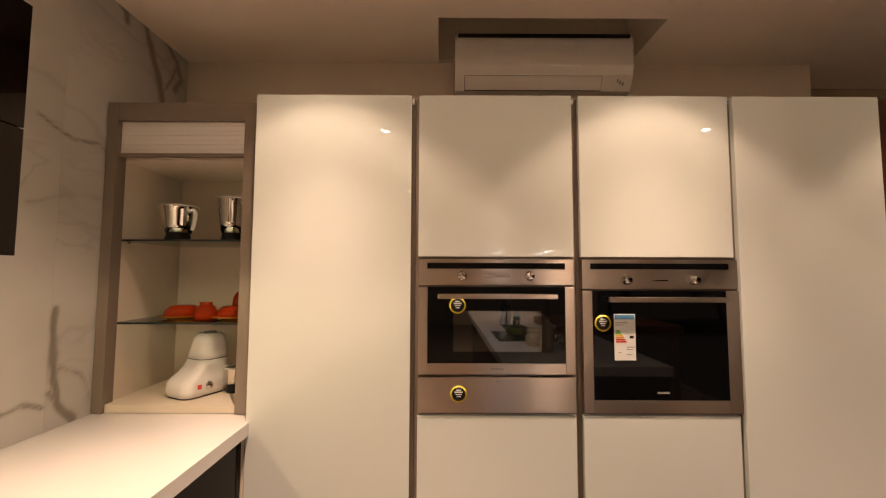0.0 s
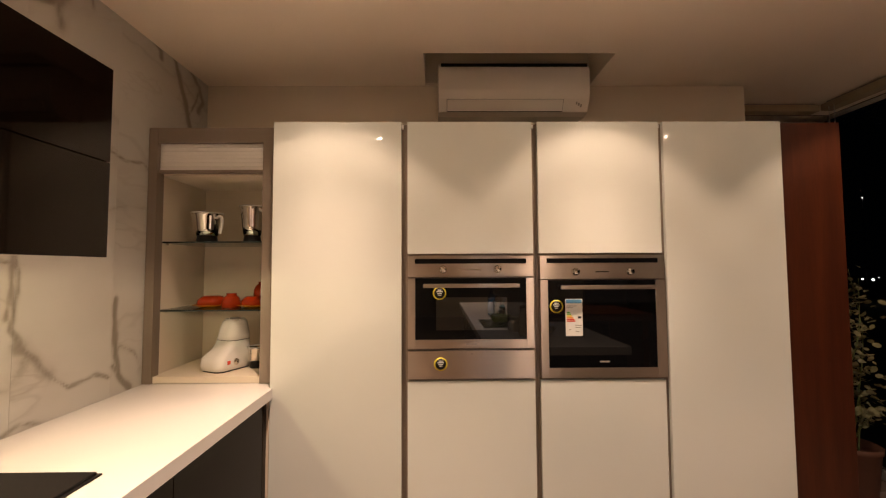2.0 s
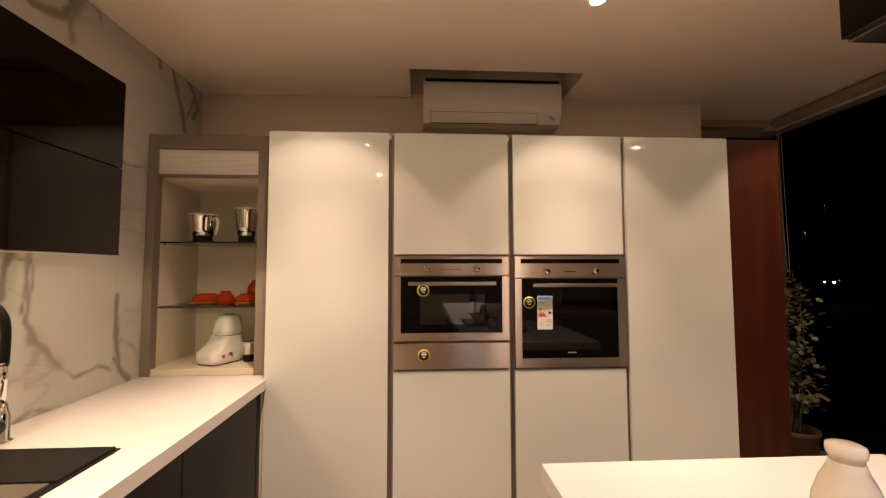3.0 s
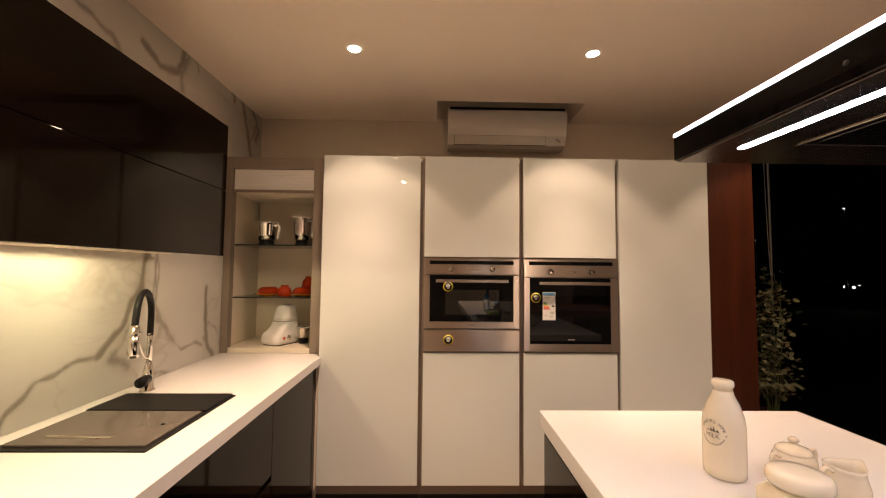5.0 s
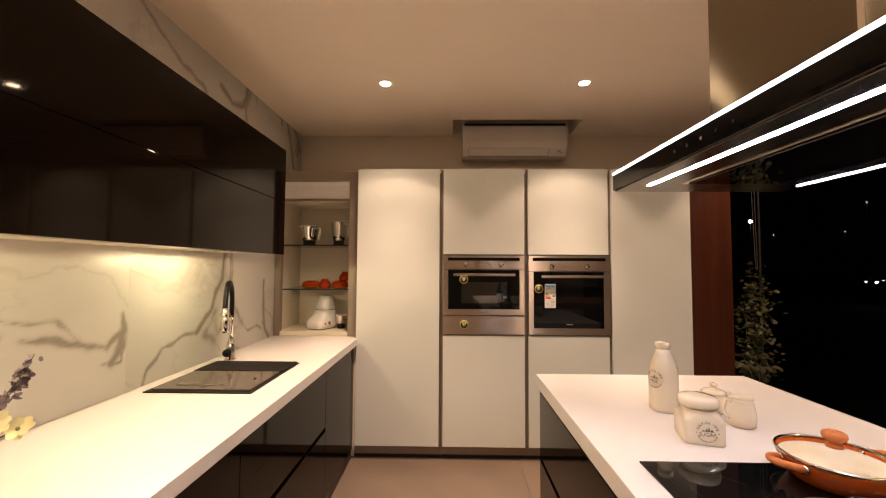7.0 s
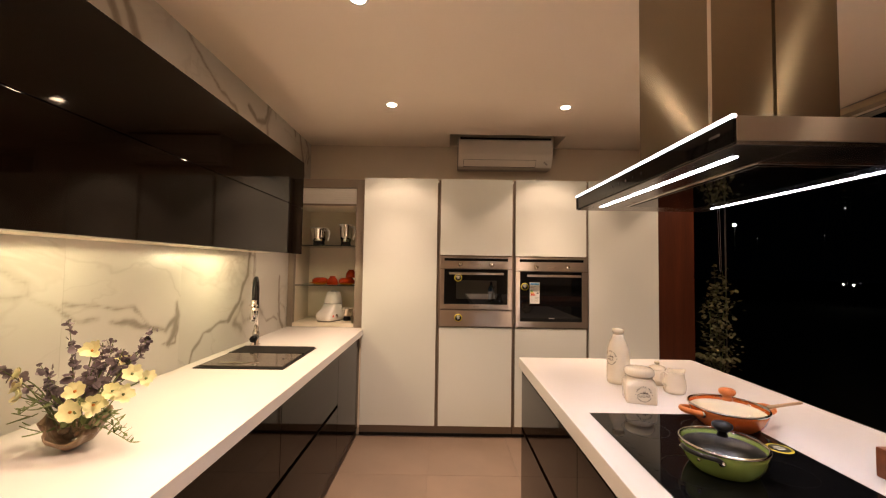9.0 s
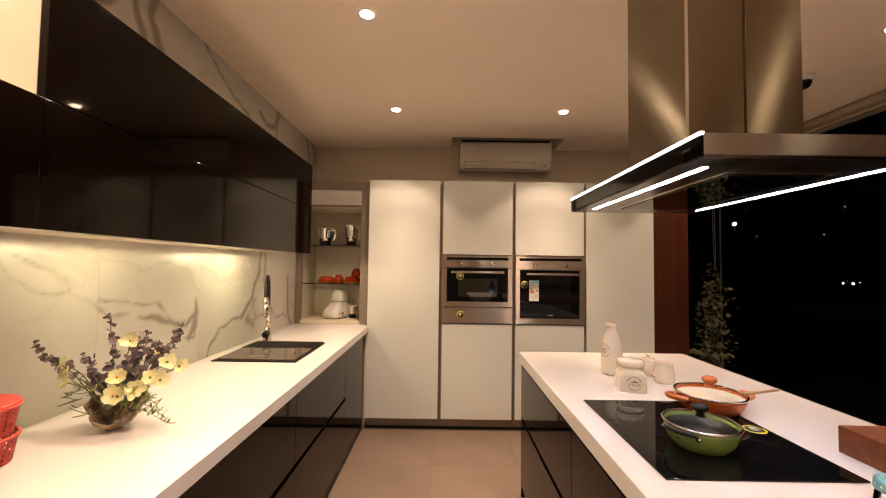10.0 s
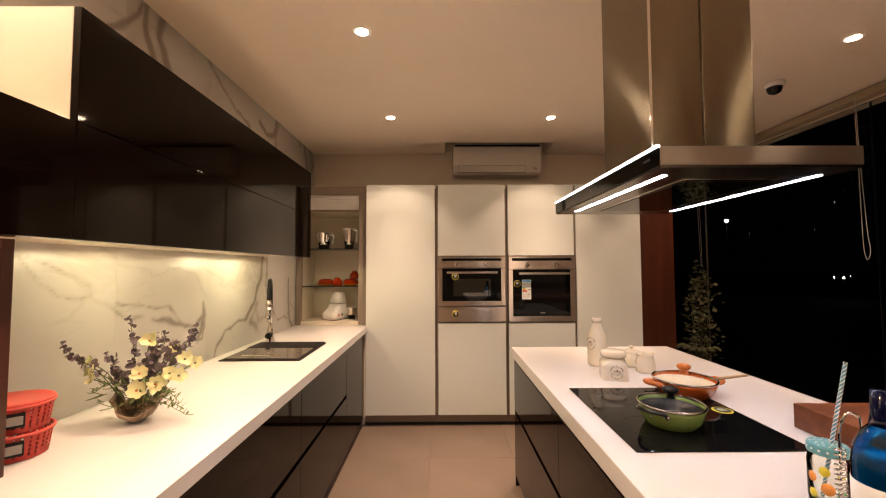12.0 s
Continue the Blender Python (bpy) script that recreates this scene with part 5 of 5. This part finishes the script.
def cooking_pot(name, label, at, turn, r, h, outer, liner, grip, knob_profile, reach, thick, spread, lift):
    p = thing(name, label, "pot", at, turn)
    part("body", lathe([(0, 0), (r * 0.70, 0), (r * 0.78, 0.004), (r * 0.92, h * 0.45), (r * 0.985, h * 0.85), (r, h), (r * 0.97, h), (r * 0.95, h * 0.85), (r * 0.88, h * 0.45), (r * 0.74, 0.008), (0, 0.006)], 48), outer, p)
    part("liner", lathe([(0, 0.0075), (r * 0.72, 0.0085), (r * 0.87, h * 0.45), (r * 0.94, h * 0.86), (r * 0.944, h * 0.86), (r * 0.872, h * 0.44), (r * 0.725, 0.007), (0, 0.0066)], 48), liner, p)
    rise = r * 0.19
    lid = part("lid", lathe([(r * 0.97, h + 0.004), (r * 0.80, h + 0.005 + rise * 0.45), (r * 0.45, h + 0.005 + rise * 0.85), (0, h + 0.005 + rise), (0, h + 0.002 + rise), (r * 0.45, h + 0.002 + rise * 0.85), (r * 0.80, h + 0.002 + rise * 0.45), (r * 0.965, h + 0.002)], 48), M_LID, p, "domed clear glass lid")
    lid.visible_shadow = False
    part("lid_rim", tube([(r * math.cos(2 * math.pi * k / 64), r * math.sin(2 * math.pi * k / 64), h + 0.004) for k in range(64)], 0.0038, 8, closed=True), M_CHROME, lid)
    part("lid_knob", lathe([(q, h + 0.004 + rise + z) for q, z in knob_profile], 24), grip, lid)
    part("vent", lathe([(0, 0), (0.005, 0), (0.005, 0.003), (0, 0.003)], 12, (r * 0.5, 0, h + 0.003 + rise * 0.8)), M_CHROME, lid)
    for s_ in (-1, 1):
        a, c = r * math.sqrt(1 - (spread / r) ** 2) * 0.98, r + reach
        hd = part("side_handle", tube(curve_points([(s_ * a, -spread, h * 0.78), (s_ * (a + reach * 0.75), -spread * 0.86, h * 0.84 + lift * 0.7), (s_ * c, -spread * 0.35, h * 0.86 + lift), (s_ * c, spread * 0.35, h * 0.86 + lift), (s_ * (a + reach * 0.75), spread * 0.86, h * 0.84 + lift * 0.7), (s_ * a, spread, h * 0.78)], 6), thick, 12), grip, p)
        for y in (-spread, spread):
            part("ferrule", tube([(s_ * a * 0.97, y, h * 0.77), (s_ * (a + 0.008), y * 0.99, h * 0.79)], thick * 1.15, 12), M_CHROME, hd)
        part("rivet", lathe([(0, -0.004), (0.004, -0.003), (0.004, 0.003), (0, 0.004)], 10, (s_ * (r * 0.97 + 0.001), 0, h * 0.62)), M_CHROME, hd)
    return p


cooking_pot("casserole", "orange enamel casserole with glass lid beside hob", (0.920, -0.352, WT + 0.0052), 4, 0.113, 0.058, M_ORANGE, M_LINER, M_ORANGE_P, [(0, -0.004), (0.017, -0.003), (0.016, 0.003), (0.012, 0.007), (0.015, 0.012), (0.022, 0.017), (0.025, 0.023), (0.024, 0.030), (0.017, 0.035), (0, 0.037)], 0.040, 0.0090, 0.032, 0.003)
cooking_pot("saucepan", "green enamel pan with glass lid on the hob", (0.697, -0.642, WT + 0.0052), 24, 0.097, 0.062, M_GREEN, M_DARK_LINER, M_BLACK, [(0, -0.004), (0.013, -0.002), (0.010, 0.008), (0.016, 0.014), (0.0235, 0.020), (0.0235, 0.028), (0.015, 0.033), (0, 0.034)], 0.016, 0.0058, 0.050, 0.006)
spoon = thing("wooden_spoon", "pale wooden spoon handle leaning on the casserole", "spoon")
part("stick", tube([(1.040, -0.372, WT + 0.0700), (1.10, -0.350, WT + 0.0690), (1.205, -0.312, WT + 0.0670)], 0.0060, 10, r_end=0.0050), M_SPOON, spoon)

# ---- jar with straw, wire rack and blue bottle ----
JX, JY = 0.787, -1.064
mug = thing("mason_jar", "clear glass drinking jar with fruit print and straw", "jar", (JX, JY, WT))
mug.scale = (0.83, 0.83, 0.93)
part("glass", lathe([(0, 0), (0.036, 0), (0.041, 0.005), (0.0425, 0.02), (0.0425, 0.098), (0.040, 0.110), (0.035, 0.118), (0.035, 0.128), (0.033, 0.128), (0.033, 0.118), (0.0395, 0.106), (0.0405, 0.02), (0.036, 0.008), (0, 0.006)], 40), M_GLASS, mug)
lid = part("lid", lathe([(0.034, 0.118), (0.042, 0.118), (0.043, 0.121), (0.042, 0.135), (0.039, 0.139), (0.012, 0.139), (0.0, 0.139), (0, 0.134), (0.034, 0.134)], 40), M_TEAL, mug, "teal lid with white dots")
for k in range(26):
    a = 2.4 * k
    q = 0.0365 * math.sqrt((k + 0.7) / 26)
    part("dot", lathe([(0, 0.1392), (0.0022, 0.1392), (0.0022, 0.1396), (0, 0.1396)], 8, (q * math.cos(a), q * math.sin(a), 0)), M_PAPER, lid)
for k in range(16):
    a = 2 * math.pi * k / 16
    part("dot", moved(box(-0.0022, 0.0022, -0.0004, 0.0004, -0.0022, 0.0022, 0.0002), pose(0.0429 * math.cos(a), 0.0429 * math.sin(a), 0.1285, 0, 0, math.degrees(a) + 90)), M_PAPER, lid)
FRUIT = ((-25, 0.085, 0.013, M_YELLOW), (-18, 0.048, 0.016, M_ORANGE_PR), (20, 0.078, 0.012, M_YELLOW), (18, 0.040, 0.013, M_GREEN_P), (-62, 0.066, 0.013, M_ORANGE_PR), (-60, 0.03, 0.012, M_YELLOW), (-22, 0.016, 0.011, M_GREEN_P), (58, 0.06, 0.013, M_ORANGE_PR))
for a, z, q, m in FRUIT:
    disc = moved(lathe([(0, 0), (q * 0.85, 0), (q * 0.85, 0.0003), (0, 0.0003)], 24), pose(0, 0, 0, 90))
    part("fruit_print", moved(wrapped(disc, 0.0429), pose(0, 0, z, 0, 0, a - 30)), m, mug, "printed fruit slice")
straw_line = [Vector((-0.020, 0.0, 0.02)) + Vector((0.078, 0.0, 0.303)) * (k / 40) for k in range(41)]
part("straw", tube(straw_line, 0.0042, 14), M_STRAW_B, mug, "blue and white striped straw")
axis = Vector((0.078, 0.0, 0.303)).normalized()
u_, v_ = axis.orthogonal().normalized(), axis.cross(axis.orthogonal()).normalized()
for s_ in range(3):
    line = [Vector((-0.020, 0, 0.02)) + Vector((0.078, 0, 0.303)) * (k / 150) + 0.0036 * (math.cos(0.42 * k + 2.09 * s_) * u_ + math.sin(0.42 * k + 2.09 * s_) * v_) for k in range(151)]
    part("stripe", tube(line, 0.0013, 6), M_PAPER, mug, "white spiral stripe")

BX, BY = 0.694, -1.262
blue = thing("glass_bottle", "tall bright blue glass bottle with paper label", "bottle", (BX, BY, WT))
part("glass", lathe([(0, 0), (0.040, 0), (0.044, 0.006), (0.045, 0.02), (0.045, 0.175), (0.042, 0.205), (0.030, 0.232), (0.020, 0.245), (0.0, 0.245)], 40), M_BLUE_GLASS, blue)
part("filling", lathe([(0, 0.006), (0.040, 0.008), (0.0425, 0.02), (0.0425, 0.17), (0.040, 0.195), (0, 0.197)], 32), material("blue_liquid", (0.02, 0.36, 0.62), 0.12, vary=0.05), blue)
part("neck", lathe([(0, 0.244), (0.021, 0.244), (0.019, 0.262), (0.0175, 0.300), (0.0, 0.302)], 32), M_DEEP_BLUE, blue, "deep blue cap")
tagp = part("label", lathe([(0.0454, 0.02), (0.0454, 0.152), (0.0457, 0.152), (0.0457, 0.02)], 40), M_PAPER, blue, "pale printed paper label")
for k, (z, w, m) in enumerate(((0.112, 0.020, M_GREY), (0.102, 0.014, M_GREY), (0.078, 0.018, M_YELLOW), (0.066, 0.012, M_ORANGE_PR), (0.050, 0.020, M_GREY))):
    part("line", moved(wrapped(box(-w, w, -0.0003, 0.0003, -0.0022, 0.0022, 0), 0.0460), pose(0, 0, z, 0, 0, -30)), m, tagp)

rack = thing("wire_rack", "chrome wire bottle rack with coiled springs", "rack", (0, 0, WT))
RXc, RYc = 0.705, -1.172
part("coil", tube([(RXc + 0.008 * math.cos(k * 0.7), RYc + 0.008 * math.sin(k * 0.7), 0.003 + 0.165 * k / 160) for k in range(161)], 0.0016, 6), M_CHROME, rack, "chrome coil spring")
part("upright", tube(curve_points([(RXc, RYc, 0.0), (RXc, RYc, 0.165), (RXc + 0.002, RYc, 0.205), (RXc + 0.014, RYc - 0.002, 0.232), (RXc + 0.030, RYc - 0.004, 0.228), (RXc + 0.036, RYc - 0.006, 0.205), (RXc + 0.040, RYc - 0.006, 0.0)], 6), 0.0026, 8), M_CHROME, rack)
part("shoulder_hoop", tube(curve_points([(RXc + 0.004, RYc - 0.020, 0.150), (RXc + 0.010, RYc - 0.026, 0.190), (RXc + 0.030, RYc - 0.030, 0.226), (RXc + 0.058, RYc - 0.036, 0.238), (RXc + 0.082, RYc - 0.04, 0.226), (RXc + 0.10, RYc - 0.04, 0.0)], 6), 0.0026, 8), M_CHROME, rack)
part("base_ring", tube([(RXc + 0.055 + 0.055 * math.cos(2 * math.pi * k / 32), RYc - 0.022 + 0.04 * math.sin(2 * math.pi * k / 32), 0.003) for k in range(32)], 0.0026, 8, closed=True), M_CHROME, rack)

# ---- climbing plant in the glazed corner ----
plant = thing("climbing_plant", "tall thin leafy climber in a dark pot", "plant", (2.64, 2.14, 0))
part("pot", lathe([(0, 0), (0.10, 0), (0.105, 0.01), (0.13, 0.26), (0.138, 0.27), (0.138, 0.30), (0.125, 0.30), (0.12, 0.27), (0, 0.26)], 32), M_TERRA, plant, "dark clay pot")
prng = random.Random(11)
for n_ in range(5):
    a = 1.3 * n_
    line = curve_points([(0.03 * math.cos(a), 0.03 * math.sin(a), 0.26), (0.06 * math.cos(a + 1), 0.05 * math.sin(a + 1), 0.62), (0.08 * math.cos(a + 2.2), 0.07 * math.sin(a + 2), 0.98), (0.06 * math.cos(a + 3) + 0.02, 0.05 * math.sin(a + 3), 1.20 + 0.06 * n_)], 12)
    st = part("stem", tube(line, 0.005, 6, r_end=0.0015), M_STEM, plant)
    b = bmesh.new()
    for i in range(112):
        p = Vector(line[min(len(line) - 1, int((0.22 + 0.78 * prng.random() ** 1.25) * (len(line) - 1)))])
        wide = max(0.014, 0.062 - 0.045 * max(0, p.z - 0.75) / 0.6)
        m = Matrix.Translation(p + Vector((prng.gauss(0, wide), prng.gauss(0, wide), prng.gauss(0, 0.03)))) @ Euler((prng.uniform(-0.8, 0.8), prng.uniform(-0.4, 1.4), prng.uniform(0, 6.28))).to_matrix().to_4x4()
        s_ = prng.uniform(0.022, 0.042)
        petal(b, m, s_, s_ * 0.50, s_ * 0.28)
    part("leaves", b, M_LEAF, st, "olive green leaves")

for n_ in range(7):
    a = radians(150 + 24 * n_)
    line = curve_points([(0, 0, 0.28), (0.07 * math.cos(a), 0.07 * math.sin(a), 0.46), (0.15 * math.cos(a), 0.12 * math.sin(a), 0.56), (0.23 * math.cos(a), 0.17 * math.sin(a), 0.54)], 8)
    frond = part("frond", tube(line, 0.003, 5, r_end=0.001), M_STEM, plant)
    b = bmesh.new()
    for k, p in enumerate(line[8:]):
        for s_ in (-1, 1):
            petal(b, Matrix.Translation(p) @ pose(0, 0, 0, 0, 15, math.degrees(a) + s_ * 68), 0.055 - 0.0017 * k, 0.004, -0.008)
    part("blade", b, M_LEAF, frond, "narrow greyish leaflets")

# ---- floor tiles ----
tile_mesh = None
SIZE = 0.6
for i in range(8):
    for j in range(18):
        x, y = -1.32 + SIZE * i, 1.545 - SIZE * (j + 1) + 0.6
        if tile_mesh is None:
            ob = part("tile", box(0.0007, SIZE - 0.0007, 0.0007, SIZE - 0.0007, -0.006, 0.0, 0.0004), M_TILE, floor)
            tile_mesh = ob.data
        else:
            ob = new("tile", tile_mesh)
            ob.parent = floor
        ob.location = (x, y, 0)
